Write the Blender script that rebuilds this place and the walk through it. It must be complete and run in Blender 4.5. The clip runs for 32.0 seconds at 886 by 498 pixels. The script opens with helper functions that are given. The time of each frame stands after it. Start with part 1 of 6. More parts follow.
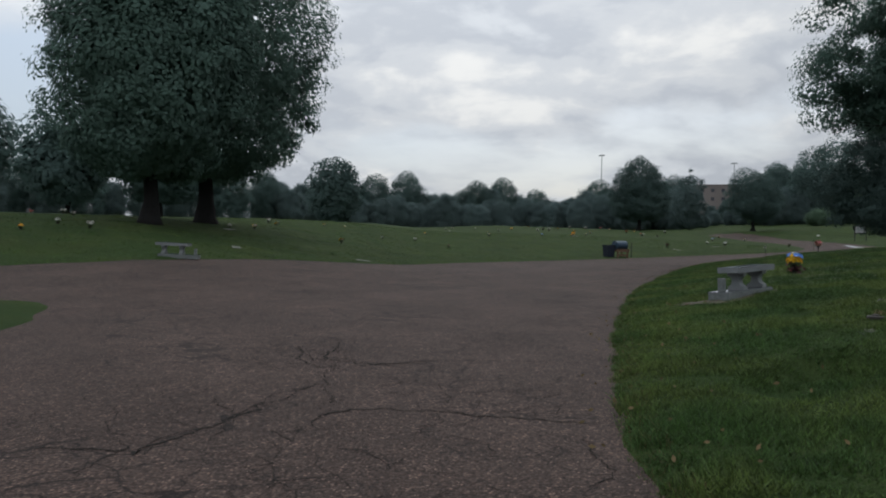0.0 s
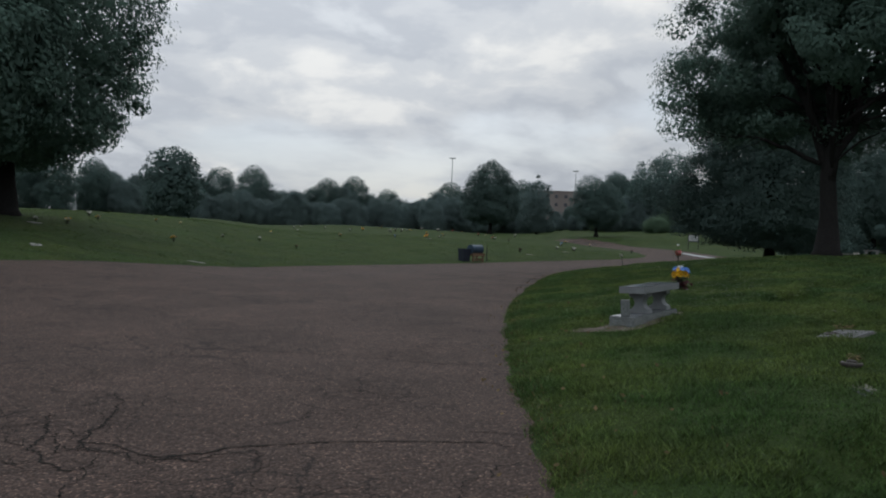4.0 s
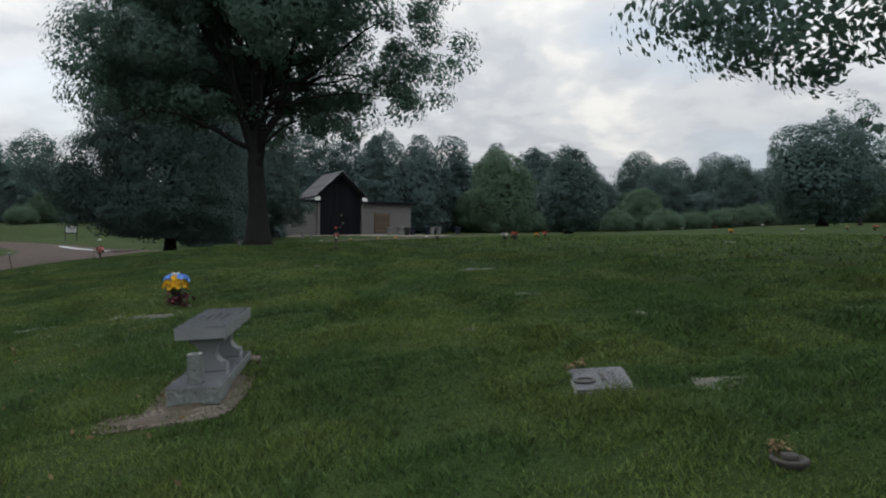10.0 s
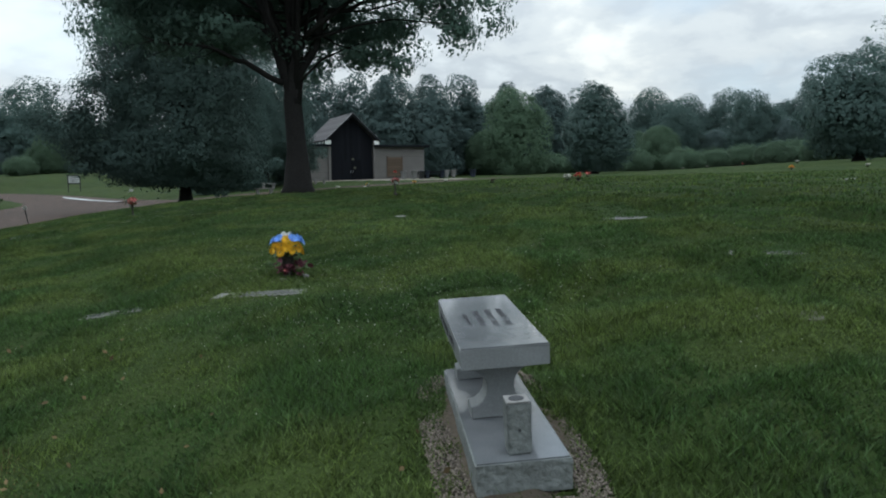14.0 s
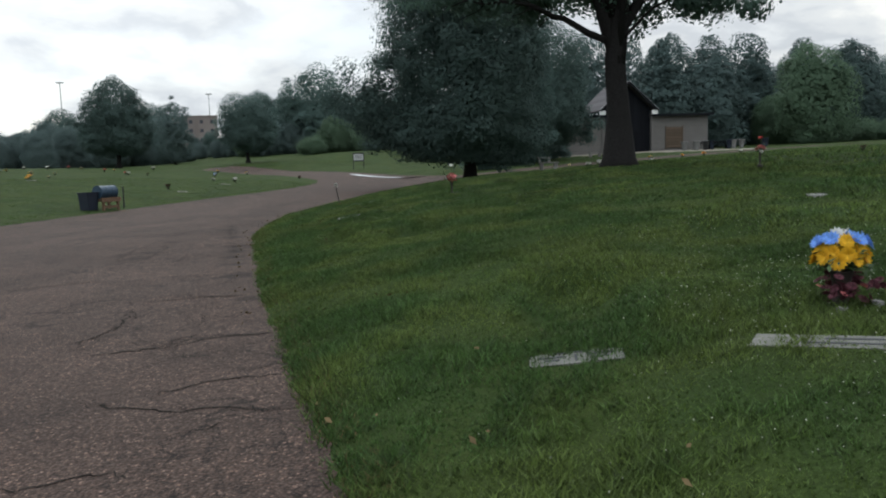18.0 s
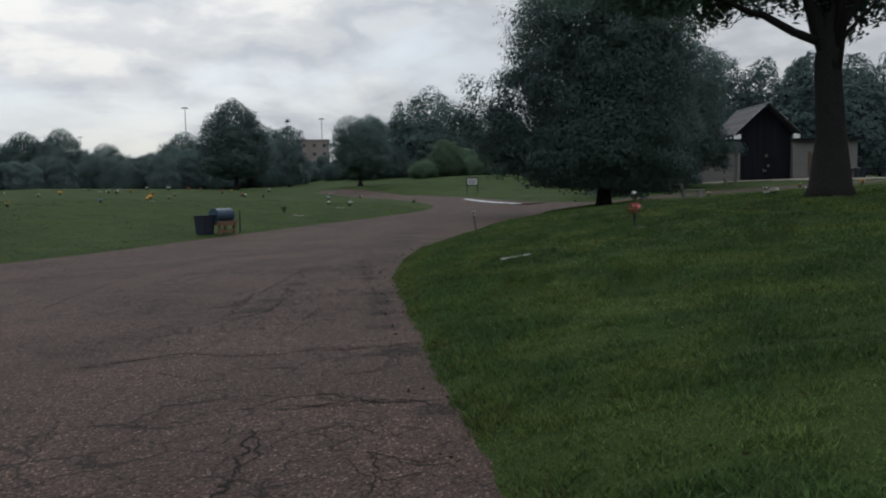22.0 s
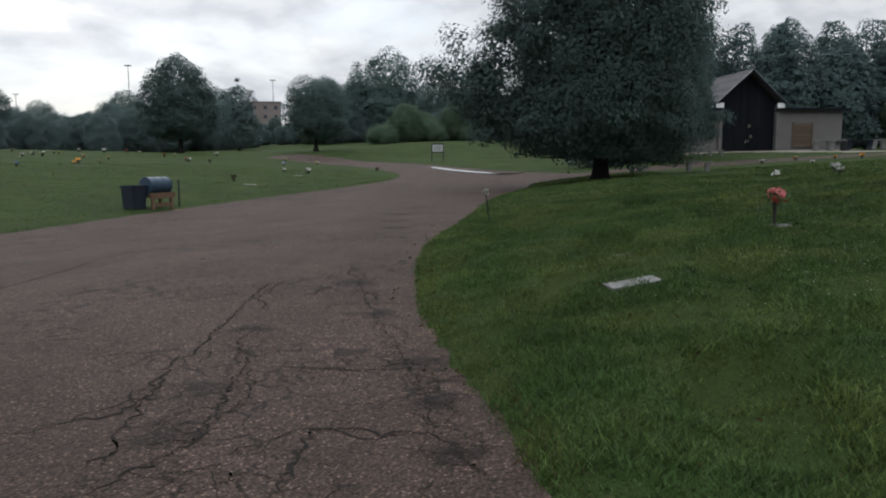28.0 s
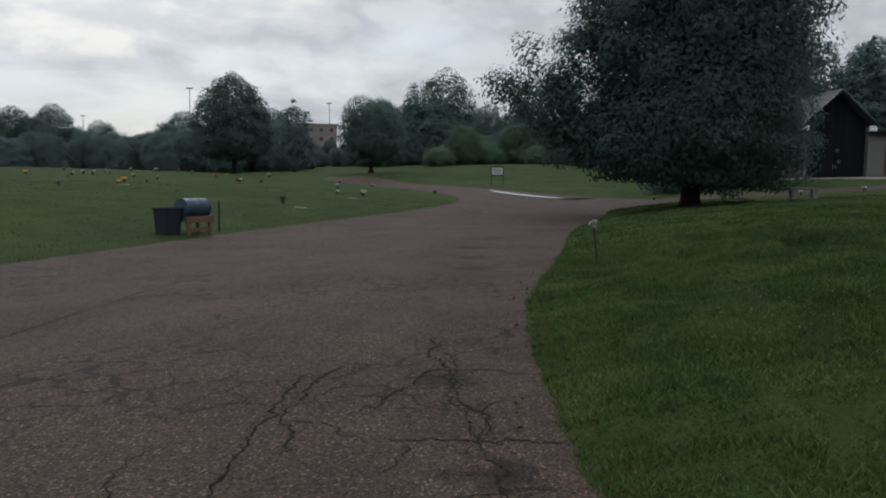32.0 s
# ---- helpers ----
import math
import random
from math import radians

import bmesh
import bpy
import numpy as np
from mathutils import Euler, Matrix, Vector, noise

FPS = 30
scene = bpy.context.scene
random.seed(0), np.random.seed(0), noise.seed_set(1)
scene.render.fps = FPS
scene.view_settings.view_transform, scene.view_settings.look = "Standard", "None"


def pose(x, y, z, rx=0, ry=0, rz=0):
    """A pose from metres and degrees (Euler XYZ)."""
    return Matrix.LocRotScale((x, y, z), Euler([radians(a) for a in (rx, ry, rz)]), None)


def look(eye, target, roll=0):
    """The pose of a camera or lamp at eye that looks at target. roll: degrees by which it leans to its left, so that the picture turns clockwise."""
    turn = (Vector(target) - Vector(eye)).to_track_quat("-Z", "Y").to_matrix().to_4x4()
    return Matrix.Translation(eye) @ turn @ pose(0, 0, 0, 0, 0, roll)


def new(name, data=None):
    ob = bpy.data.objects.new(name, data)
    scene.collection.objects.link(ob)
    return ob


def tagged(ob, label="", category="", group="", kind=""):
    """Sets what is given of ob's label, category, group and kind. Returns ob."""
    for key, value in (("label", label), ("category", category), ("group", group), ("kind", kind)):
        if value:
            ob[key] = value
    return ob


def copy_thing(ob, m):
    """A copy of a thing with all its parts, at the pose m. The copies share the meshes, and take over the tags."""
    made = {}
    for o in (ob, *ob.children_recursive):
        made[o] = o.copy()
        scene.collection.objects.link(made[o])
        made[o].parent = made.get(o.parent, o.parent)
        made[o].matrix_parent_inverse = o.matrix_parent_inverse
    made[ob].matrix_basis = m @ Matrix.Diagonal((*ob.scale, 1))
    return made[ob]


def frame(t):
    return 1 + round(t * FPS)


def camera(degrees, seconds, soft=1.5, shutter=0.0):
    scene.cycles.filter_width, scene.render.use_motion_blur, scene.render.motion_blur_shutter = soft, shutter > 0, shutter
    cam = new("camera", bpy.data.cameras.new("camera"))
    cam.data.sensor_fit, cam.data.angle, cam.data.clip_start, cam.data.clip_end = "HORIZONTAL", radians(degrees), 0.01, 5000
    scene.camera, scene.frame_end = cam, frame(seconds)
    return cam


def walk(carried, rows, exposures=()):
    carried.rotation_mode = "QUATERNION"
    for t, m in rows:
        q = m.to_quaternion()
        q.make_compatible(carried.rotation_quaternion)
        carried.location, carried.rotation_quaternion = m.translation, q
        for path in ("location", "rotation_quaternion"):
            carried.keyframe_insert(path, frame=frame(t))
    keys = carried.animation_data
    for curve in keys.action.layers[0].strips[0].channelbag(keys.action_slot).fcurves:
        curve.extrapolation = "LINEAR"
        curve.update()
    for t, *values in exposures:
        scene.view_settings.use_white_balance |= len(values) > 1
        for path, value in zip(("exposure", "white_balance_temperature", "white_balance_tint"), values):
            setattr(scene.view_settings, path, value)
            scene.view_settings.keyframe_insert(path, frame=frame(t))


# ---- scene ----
cam = camera(60.0, 32.0, soft=2.0)
PATH = [
    (0, (-0.223, -2.918, 1.246), (-0.178, -0.919, 1.199), 0.9),
    (0.5, (-0.208, -2.6, 1.246), (-0.193, -0.602, 1.176), 1.6),
    (1, (-0.183, -2.253, 1.261), (-0.179, -0.256, 1.161), 1.1),
    (1.5, (-0.125, -1.911, 1.275), (-0.18, 0.083, 1.137), 1.6),
    (2, (-0.11, -1.478, 1.28), (-0.025, 0.515, 1.143), 1.5),
    (2.5, (-0.139, -1.307, 1.3), (-0.011, 0.685, 1.169), 1.4),
    (3, (-0.135, -0.952, 1.315), (-0.013, 1.04, 1.182), 2.1),
    (3.5, (-0.137, -0.469, 1.321), (0.118, 1.513, 1.242), 2.1),
    (4, (-0.098, -0.16, 1.331), (0.334, 1.793, 1.294), 2.3),
    (4.5, (-0.083, 0.237, 1.331), (0.42, 2.173, 1.313), 2.2),
    (6.5, (0.049, 1.931, 1.378), (0.752, 3.804, 1.354), -0.6),
    (7, (0.178, 2.476, 1.367), (0.776, 4.384, 1.338), 1.0),
    (7.5, (0.206, 2.878, 1.373), (0.886, 4.758, 1.345), 0.8),
    (8, (0.306, 3.253, 1.358), (1.054, 5.107, 1.324), 0.7),
    (8.5, (0.38, 3.62, 1.398), (1.302, 5.394, 1.379), 1.7),
    (9, (0.627, 4.175, 1.394), (2.06, 5.569, 1.405), 0.9),
    (9.5, (0.789, 4.559, 1.406), (2.38, 5.77, 1.408), 0.6),
    (10, (0.848, 4.953, 1.404), (2.533, 6.031, 1.377), 0.4),
    (10.5, (1.032, 5.382, 1.396), (2.826, 6.262, 1.322), 0.2),
    (11, (1.111, 5.74, 1.419), (2.937, 6.553, 1.339), 0.3),
    (11.5, (1.187, 6.117, 1.421), (3.049, 6.839, 1.321), -0.3),
    (12, (1.377, 6.526, 1.402), (3.183, 7.376, 1.278), -0.7),
    (12.5, (1.516, 6.916, 1.42), (3.312, 7.79, 1.308), -0.4),
    (13, (1.586, 7.31, 1.424), (3.395, 8.151, 1.278), -0.5),
    (13.5, (1.768, 7.728, 1.419), (3.488, 8.734, 1.249), -1.2),
    (15.5, (2.194, 9.506, 1.433), (3.82, 10.656, 1.252), -0.1),
    (16, (2.398, 10.005, 1.405), (3.833, 11.388, 1.239), 0.3),
    (16.5, (2.529, 10.496, 1.406), (3.914, 11.933, 1.266), 0.8),
    (17, (2.602, 10.931, 1.414), (3.987, 12.364, 1.248), 0.2),
    (17.5, (2.782, 11.4, 1.424), (3.979, 12.989, 1.219), -0.8),
    (18, (2.935, 11.833, 1.399), (4.177, 13.384, 1.172), -1.7),
    (18.5, (3.146, 12.36, 1.367), (4.429, 13.87, 1.094), -2.6),
    (19, (3.29, 12.771, 1.404), (4.551, 14.296, 1.115), -3.4),
    (19.5, (3.41, 13.221, 1.419), (4.691, 14.73, 1.133), -3.2),
    (20, (3.552, 13.576, 1.467), (4.648, 15.232, 1.23), -3.1),
    (20.5, (3.609, 14.018, 1.472), (4.749, 15.649, 1.277), -1.9),
    (21, (3.743, 14.473, 1.435), (4.873, 16.114, 1.259), -1.8),
    (21.5, (3.912, 15.004, 1.425), (4.952, 16.704, 1.257), -0.8),
    (22, (3.962, 15.476, 1.443), (4.991, 17.183, 1.286), -1.0),
    (22.5, (4.14, 15.927, 1.439), (5.047, 17.705, 1.299), -1.3),
    (23, (4.218, 16.329, 1.44), (5.159, 18.091, 1.328), -0.9),
    (23.5, (4.333, 16.747, 1.435), (5.234, 18.529, 1.329), -1.1),
    (24, (4.598, 17.298, 1.429), (5.352, 19.148, 1.336), -1.2),
    (24.5, (4.661, 17.644, 1.433), (5.578, 19.419, 1.324), -0.9),
    (26.5, (5.375, 19.453, 1.556), (6.296, 21.213, 1.324), 1.3),
    (27, (5.5, 19.882, 1.549), (6.508, 21.594, 1.319), 0.4),
    (27.5, (5.632, 20.29, 1.519), (6.772, 21.917, 1.288), -0.6),
    (28, (5.836, 20.735, 1.534), (6.964, 22.368, 1.289), -0.1),
    (28.5, (5.977, 21.147, 1.554), (7.123, 22.772, 1.332), -0.3),
    (29, (6.179, 21.511, 1.521), (7.291, 23.163, 1.335), -0.3),
    (29.5, (6.362, 21.896, 1.509), (7.383, 23.609, 1.354), 0.5),
    (30, (6.544, 22.32, 1.519), (7.592, 24.015, 1.356), 0.8),
    (30.5, (6.794, 22.827, 1.511), (7.751, 24.575, 1.342), 2.1),
    (31, (6.992, 23.41, 1.491), (7.945, 25.158, 1.293), 1.4),
    (31.5, (7.251, 23.877, 1.461), (8.217, 25.617, 1.263), 0.7),
    (32, (7.408, 24.309, 1.462), (8.427, 26.02, 1.277), 0.5),
]
EXPOSURES = [(0, -0.08, 6150, 8), (1, 0.12, 6150, 8), (2, 0.0, 6150, 8), (3, 0.02, 6150, 8), (4, -0.15, 6150, 8), (7, -0.13, 6150, 8), (8, -0.16, 6150, 8), (9, -0.12, 6200, 8), (10, 0.28, 6350, 8), (11, 0.42, 6300, 7), (12, 0.43, 6150, 5), (13, 0.5, 6050, 3), (16, 0.5, 5950, 1),
             (18, 0.54, 6300, 6), (19.4, 0.8, 6500, 9), (20, 0.05, 6250, 5), (22, 0.0, 6250, 8), (24, -0.18, 6250, 8), (27, 0.25, 6300, 9), (28, 0.4, 6300, 9), (29, 0.05, 6300, 9), (30, 0.0, 6300, 9), (32, 0.0, 6250, 8)]
walk(cam, [(t, look(eye, target, roll)) for t, eye, target, roll in PATH], EXPOSURES)

# ---------------------------------------------------------------- world and sun
world = bpy.data.worlds.new("overcast_sky")
scene.world = world
world.use_nodes = True
wn, wl = world.node_tree.nodes, world.node_tree.links
wn.clear()
w_out = wn.new("ShaderNodeOutputWorld")
w_bg = wn.new("ShaderNodeBackground")
w_sky = wn.new("ShaderNodeTexSky")
w_sky.sky_type = "NISHITA"
w_sky.sun_disc = False
w_sky.sun_elevation = radians(38)
w_sky.sun_rotation = radians(15)
w_sky.air_density, w_sky.dust_density = 1.0, 2.0
w_tc = wn.new("ShaderNodeTexCoord")
# clouds: the direction, flattened as on a high layer, drives two noises
w_sep = wn.new("ShaderNodeSeparateXYZ")
wl.new(w_tc.outputs["Generated"], w_sep.inputs[0])


def w_math(op, a, b=None):
    n = wn.new("ShaderNodeMath")
    n.operation = op
    for k, v in enumerate((a, b)):
        if v is None:
            continue
        if isinstance(v, (int, float)):
            n.inputs[k].default_value = v
        else:
            wl.new(v, n.inputs[k])
    return n.outputs[0]


w_up = w_math("ADD", w_math("MAXIMUM", w_sep.outputs[2], 0.0), 0.30)
w_cu, w_cv = w_math("DIVIDE", w_sep.outputs[0], w_up), w_math("DIVIDE", w_sep.outputs[1], w_up)
w_comb = wn.new("ShaderNodeCombineXYZ")
wl.new(w_cu, w_comb.inputs[0])
wl.new(w_cv, w_comb.inputs[1])


def w_noise(scale, detail, rough, off):
    m = wn.new("ShaderNodeVectorMath")
    m.operation = "ADD"
    m.inputs[1].default_value = off
    wl.new(w_comb.outputs[0], m.inputs[0])
    n = wn.new("ShaderNodeTexNoise")
    n.inputs["Scale"].default_value, n.inputs["Detail"].default_value = scale, detail
    n.inputs["Roughness"].default_value = rough
    n.inputs["Distortion"].default_value = 0.25
    wl.new(m.outputs[0], n.inputs["Vector"])
    return n.outputs["Fac"]


def w_ramp(fac, stops):
    r = wn.new("ShaderNodeValToRGB")
    r.color_ramp.interpolation = "EASE"
    e = r.color_ramp.elements
    while len(e) < len(stops):
        e.new(0.5)
    for k, (p, c) in enumerate(stops):
        e[k].position, e[k].color = p, (*c, 1)
    wl.new(fac, r.inputs[0])
    return r.outputs[0]


w_shape = w_math("ADD", w_math("MULTIPLY", w_noise(1.5, 8, 0.5, (3.1, 7.7, 0)), 0.66), w_math("MULTIPLY", w_noise(4.2, 8, 0.55, (1.3, 2.9, 0)), 0.34))
w_tone = w_ramp(w_shape, [(0.34, (0.90, 0.89, 0.88)), (0.43, (0.75, 0.76, 0.78)), (0.50, (0.60, 0.615, 0.65)), (0.555, (0.71, 0.715, 0.73)), (0.64, (0.95, 0.92, 0.88))])
w_gap = w_ramp(w_noise(1.0, 6, 0.5, (9.4, 1.2, 0)), [(0.52, (0, 0, 0)), (0.66, (1, 1, 1))])
w_blue = wn.new("ShaderNodeVectorMath")
w_blue.operation = "SCALE"
w_blue.inputs["Scale"].default_value = 0.11
wl.new(w_sky.outputs[0], w_blue.inputs[0])
w_pale = wn.new("ShaderNodeMix")
w_pale.data_type = "RGBA"
w_pale.inputs[0].default_value = 0.7
wl.new(w_blue.outputs[0], w_pale.inputs[6])
w_pale.inputs[7].default_value = (0.66, 0.72, 0.80, 1)
w_mix = wn.new("ShaderNodeMix")
w_mix.data_type = "RGBA"
wl.new(w_gap, w_mix.inputs[0])
wl.new(w_tone, w_mix.inputs[6])
wl.new(w_pale.outputs[2], w_mix.inputs[7])
# an overcast sky is brighter overhead than at the horizon
w_zen = wn.new("ShaderNodeVectorMath")
w_zen.operation = "SCALE"
wl.new(w_mix.outputs[2], w_zen.inputs[0])
w_high = w_math("ADD", w_math("MULTIPLY", w_math("MAXIMUM", w_sep.outputs[2], 0.0), 1.15), 0.86)
# and duller to the east, away from the sun
w_east = w_math("ADD", w_math("MULTIPLY", w_sep.outputs[0], 0.94), w_math("MULTIPLY", w_sep.outputs[1], 0.34))
w_dull = wn.new("ShaderNodeMapRange")
w_dull.interpolation_type = "SMOOTHSTEP"
for w_k, w_v in zip((1, 2, 3, 4), (0.4, 1.0, 1.0, 0.82)):
    w_dull.inputs[w_k].default_value = w_v
wl.new(w_east, w_dull.inputs[0])
wl.new(w_math("MULTIPLY", w_high, w_dull.outputs[0]), w_zen.inputs["Scale"])
wl.new(w_zen.outputs[0], w_bg.inputs[0])
w_bg.inputs[1].default_value = 0.93
wl.new(w_bg.outputs[0], w_out.inputs[0])

sun_data = bpy.data.lights.new("sun", "SUN")
sun_data.energy, sun_data.angle, sun_data.color = 0.5, radians(25), (1.0, 0.96, 0.9)
sun = new("sun", sun_data)
sun.matrix_world = look((0, 0, 60), (-8, -31, 28))
scene.view_settings.exposure = 0.0

# ---------------------------------------------------------------- materials
def material(name, colour, rough=0.8, metal=0.0, grain=0.0, scale=8.0, big=0.0, big_scale=0.6, bump=0.0, bump_scale=40.0,
             rand=0.0, island=0.0, tint=None, transmit=0.0, spec=0.3):
    """Principled surface: two scales of noise in value, optional second tint, bump, and variation from piece to piece."""
    m = bpy.data.materials.new(name)
    m.use_nodes = True
    n, l = m.node_tree.nodes, m.node_tree.links
    b = n["Principled BSDF"]
    b.inputs["Roughness"].default_value, b.inputs["Metallic"].default_value = rough, metal
    b.inputs["Specular IOR Level"].default_value = spec
    tc = n.new("ShaderNodeTexCoord").outputs["Object"]

    def noise_of(sc, det=5.0):
        t = n.new("ShaderNodeTexNoise")
        t.inputs["Scale"].default_value, t.inputs["Detail"].default_value = sc, det
        l.new(tc, t.inputs["Vector"])
        return t.outputs["Fac"]

    def mathn(op, a, b2):
        t = n.new("ShaderNodeMath")
        t.operation = op
        for k, v in enumerate((a, b2)):
            if isinstance(v, (int, float)):
                t.inputs[k].default_value = v
            else:
                l.new(v, t.inputs[k])
        return t.outputs[0]

    value = None
    for amount, src in ((grain, lambda: noise_of(scale)), (big, lambda: noise_of(big_scale, 4))):
        if amount:
            v = mathn("MULTIPLY_ADD", src(), 2 * amount)
            value_node = v.node
            value_node.inputs[2].default_value = 1 - amount
            value = v if value is None else mathn("MULTIPLY", value, v)
    if rand:
        v = mathn("MULTIPLY_ADD", n.new("ShaderNodeObjectInfo").outputs["Random"], 2 * rand)
        v.node.inputs[2].default_value = 1 - rand
        value = v if value is None else mathn("MULTIPLY", value, v)
    if island:
        v = mathn("MULTIPLY_ADD", n.new("ShaderNodeNewGeometry").outputs["Random Per Island"], 2 * island)
        v.node.inputs[2].default_value = 1 - island
        value = v if value is None else mathn("MULTIPLY", value, v)
    base = None
    if tint:
        mx = n.new("ShaderNodeMix")
        mx.data_type = "RGBA"
        mx.inputs[6].default_value, mx.inputs[7].default_value = (*colour, 1), (*tint, 1)
        f = n.new("ShaderNodeMapRange")
        f.inputs[1].default_value, f.inputs[2].default_value = 0.42, 0.6
        l.new(noise_of(big_scale * 1.7, 6), f.inputs[0])
        l.new(f.outputs[0], mx.inputs[0])
        base = mx.outputs[2]
    if value is not None:
        sc = n.new("ShaderNodeVectorMath")
        sc.operation = "SCALE"
        if base is None:
            sc.inputs[0].default_value = colour
        else:
            l.new(base, sc.inputs[0])
        l.new(value, sc.inputs["Scale"])
        base = sc.outputs[0]
    if base is None:
        b.inputs["Base Color"].default_value = (*colour, 1)
    else:
        l.new(base, b.inputs["Base Color"])
    if bump:
        bp = n.new("ShaderNodeBump")
        bp.inputs["Strength"].default_value, bp.inputs["Distance"].default_value = bump, 0.02
        l.new(noise_of(bump_scale, 6), bp.inputs["Height"])
        l.new(bp.outputs[0], b.inputs["Normal"])
    if transmit:
        tr = n.new("ShaderNodeBsdfTranslucent")
        if base is None:
            tr.inputs[0].default_value = (*colour, 1)
        else:
            l.new(base, tr.inputs[0])
        mix = n.new("ShaderNodeMixShader")
        mix.inputs[0].default_value = transmit
        l.new(b.outputs[0], mix.inputs[1])
        l.new(tr.outputs[0], mix.inputs[2])
        l.new(mix.outputs[0], n["Material Output"].inputs[0])
    return m


M_GRASS = material("grass_ground", (0.0235, 0.0420, 0.0105), 0.95, grain=0.85, scale=42, big=0.4, big_scale=0.3, bump=1.0, bump_scale=60, tint=(0.033, 0.049, 0.012), spec=0.1)
M_BLADE = material("grass_blades", (0.048, 0.089, 0.025), 0.6, grain=0.3, scale=2.2, big=0.4, big_scale=0.45, island=0.65, tint=(0.086, 0.120, 0.032), transmit=0.35, spec=0.2)
M_STRAW = material("dry_grass", (0.12, 0.088, 0.045), 0.9, island=0.45, spec=0.1)
M_SOIL = material("bare_soil", (0.075, 0.06, 0.044), 0.95, grain=0.45, scale=14, big=0.4, big_scale=2.5, bump=0.8, bump_scale=30)


def asphalt():
    """Worn asphalt: pale and dark aggregate, broad stains, and a net of fine hairline cracks in places."""
    m = bpy.data.materials.new("asphalt")
    m.use_nodes = True
    n, l = m.node_tree.nodes, m.node_tree.links
    b = n["Principled BSDF"]
    tc = n.new("ShaderNodeTexCoord").outputs["Object"]

    def tex(kind, sc, **kw):
        t = n.new(kind)
        t.inputs["Scale"].default_value = sc
        for k, v in kw.items():
            t.inputs[k].default_value = v
        l.new(tc, t.inputs["Vector"])
        return t

    def rng_map(src, a0, a1, b0, b1):
        t = n.new("ShaderNodeMapRange")
        for k, v in zip((1, 2, 3, 4), (a0, a1, b0, b1)):
            t.inputs[k].default_value = v
        l.new(src, t.inputs[0])
        return t.outputs[0]

    def mul(x, y):
        t = n.new("ShaderNodeMath")
        t.operation = "MULTIPLY"
        l.new(x, t.inputs[0])
        l.new(y, t.inputs[1])
        return t.outputs[0]

    stones = tex("ShaderNodeTexVoronoi", 62.0)
    sep = n.new("ShaderNodeSeparateColor")
    l.new(stones.outputs["Color"], sep.inputs[0])
    chip = rng_map(sep.outputs[0], 0.0, 1.0, 0.45, 1.5)
    pale = rng_map(sep.outputs[1], 0.86, 0.9, 1.0, 2.1)
    gap = rng_map(stones.outputs["Distance"], 0.25, 0.75, 1.15, 0.55)
    stain = rng_map(tex("ShaderNodeTexNoise", 0.55, Detail=6.0).outputs["Fac"], 0.3, 0.7, 0.78, 1.22)
    streak = rng_map(tex("ShaderNodeTexNoise", 2.6, Detail=5.0, Roughness=0.65).outputs["Fac"], 0.3, 0.7, 0.86, 1.14)
    warp = tex("ShaderNodeTexNoise", 1.9, Detail=7.0, Roughness=0.7)
    add = n.new("ShaderNodeVectorMath")
    add.operation = "MULTIPLY_ADD"
    l.new(warp.outputs["Color"], add.inputs[0])
    add.inputs[1].default_value = (0.55, 0.55, 0.0)
    l.new(tc, add.inputs[2])
    flat = n.new("ShaderNodeVectorMath")
    flat.operation = "MULTIPLY"
    flat.inputs[1].default_value = (1, 1, 0)
    l.new(add.outputs[0], flat.inputs[0])
    level = n.new("ShaderNodeVectorMath")
    level.operation = "MULTIPLY"
    level.inputs[1].default_value = (1, 1, 0)
    l.new(tc, level.inputs[0])
    flat0 = level.outputs[0]
    net = n.new("ShaderNodeTexVoronoi")
    net.feature = "DISTANCE_TO_EDGE"
    net.inputs["Scale"].default_value = 2.3
    l.new(flat.outputs[0], net.inputs["Vector"])
    where = rng_map(tex("ShaderNodeTexNoise", 0.42, Detail=3.0).outputs["Fac"], 0.44, 0.60, 0.0, 0.030)
    thin = n.new("ShaderNodeMath")
    thin.operation = "LESS_THAN"
    l.new(net.outputs["Distance"], thin.inputs[0])
    l.new(where, thin.inputs[1])
    seam = rng_map(thin.outputs[0], 0.0, 1.0, 1.0, 0.38)
    # dark ravelled spots where the binder has broken up
    rag = tex("ShaderNodeTexNoise", 5.5, Detail=8.0, Roughness=0.75)
    worn = None
    for px, py, pr in ((9.05, 25.7, 0.42), (8.6, 24.8, 0.36), (8.2, 24.0, 0.34), (7.8, 23.1, 0.4), (9.65, 27.5, 0.4), (10.4, 29.2, 0.45), (7.45, 25.95, 0.34), (7.0, 25.25, 0.42),
                       (8.4, 27.6, 0.3), (7.3, 21.9, 0.35), (14.6, 35.4, 0.6), (15.6, 36.9, 0.7), (16.8, 38.8, 0.8), (6.6, 20.0, 0.3)):
        dist = n.new("ShaderNodeVectorMath")
        dist.operation = "DISTANCE"
        l.new(flat0, dist.inputs[0])
        dist.inputs[1].default_value = (px, py, 0)
        fall = rng_map(dist.outputs["Value"], 0.0, pr, 0.34, 0.0)
        if worn is None:
            worn = fall
        else:
            t = n.new("ShaderNodeMath")
            t.operation = "MAXIMUM"
            l.new(worn, t.inputs[0])
            l.new(fall, t.inputs[1])
            worn = t.outputs[0]
    t = n.new("ShaderNodeMath")
    t.operation = "ADD"
    l.new(worn, t.inputs[0])
    l.new(rag.outputs["Fac"], t.inputs[1])
    ravel = rng_map(t.outputs[0], 0.62, 0.74, 1.0, 0.42)
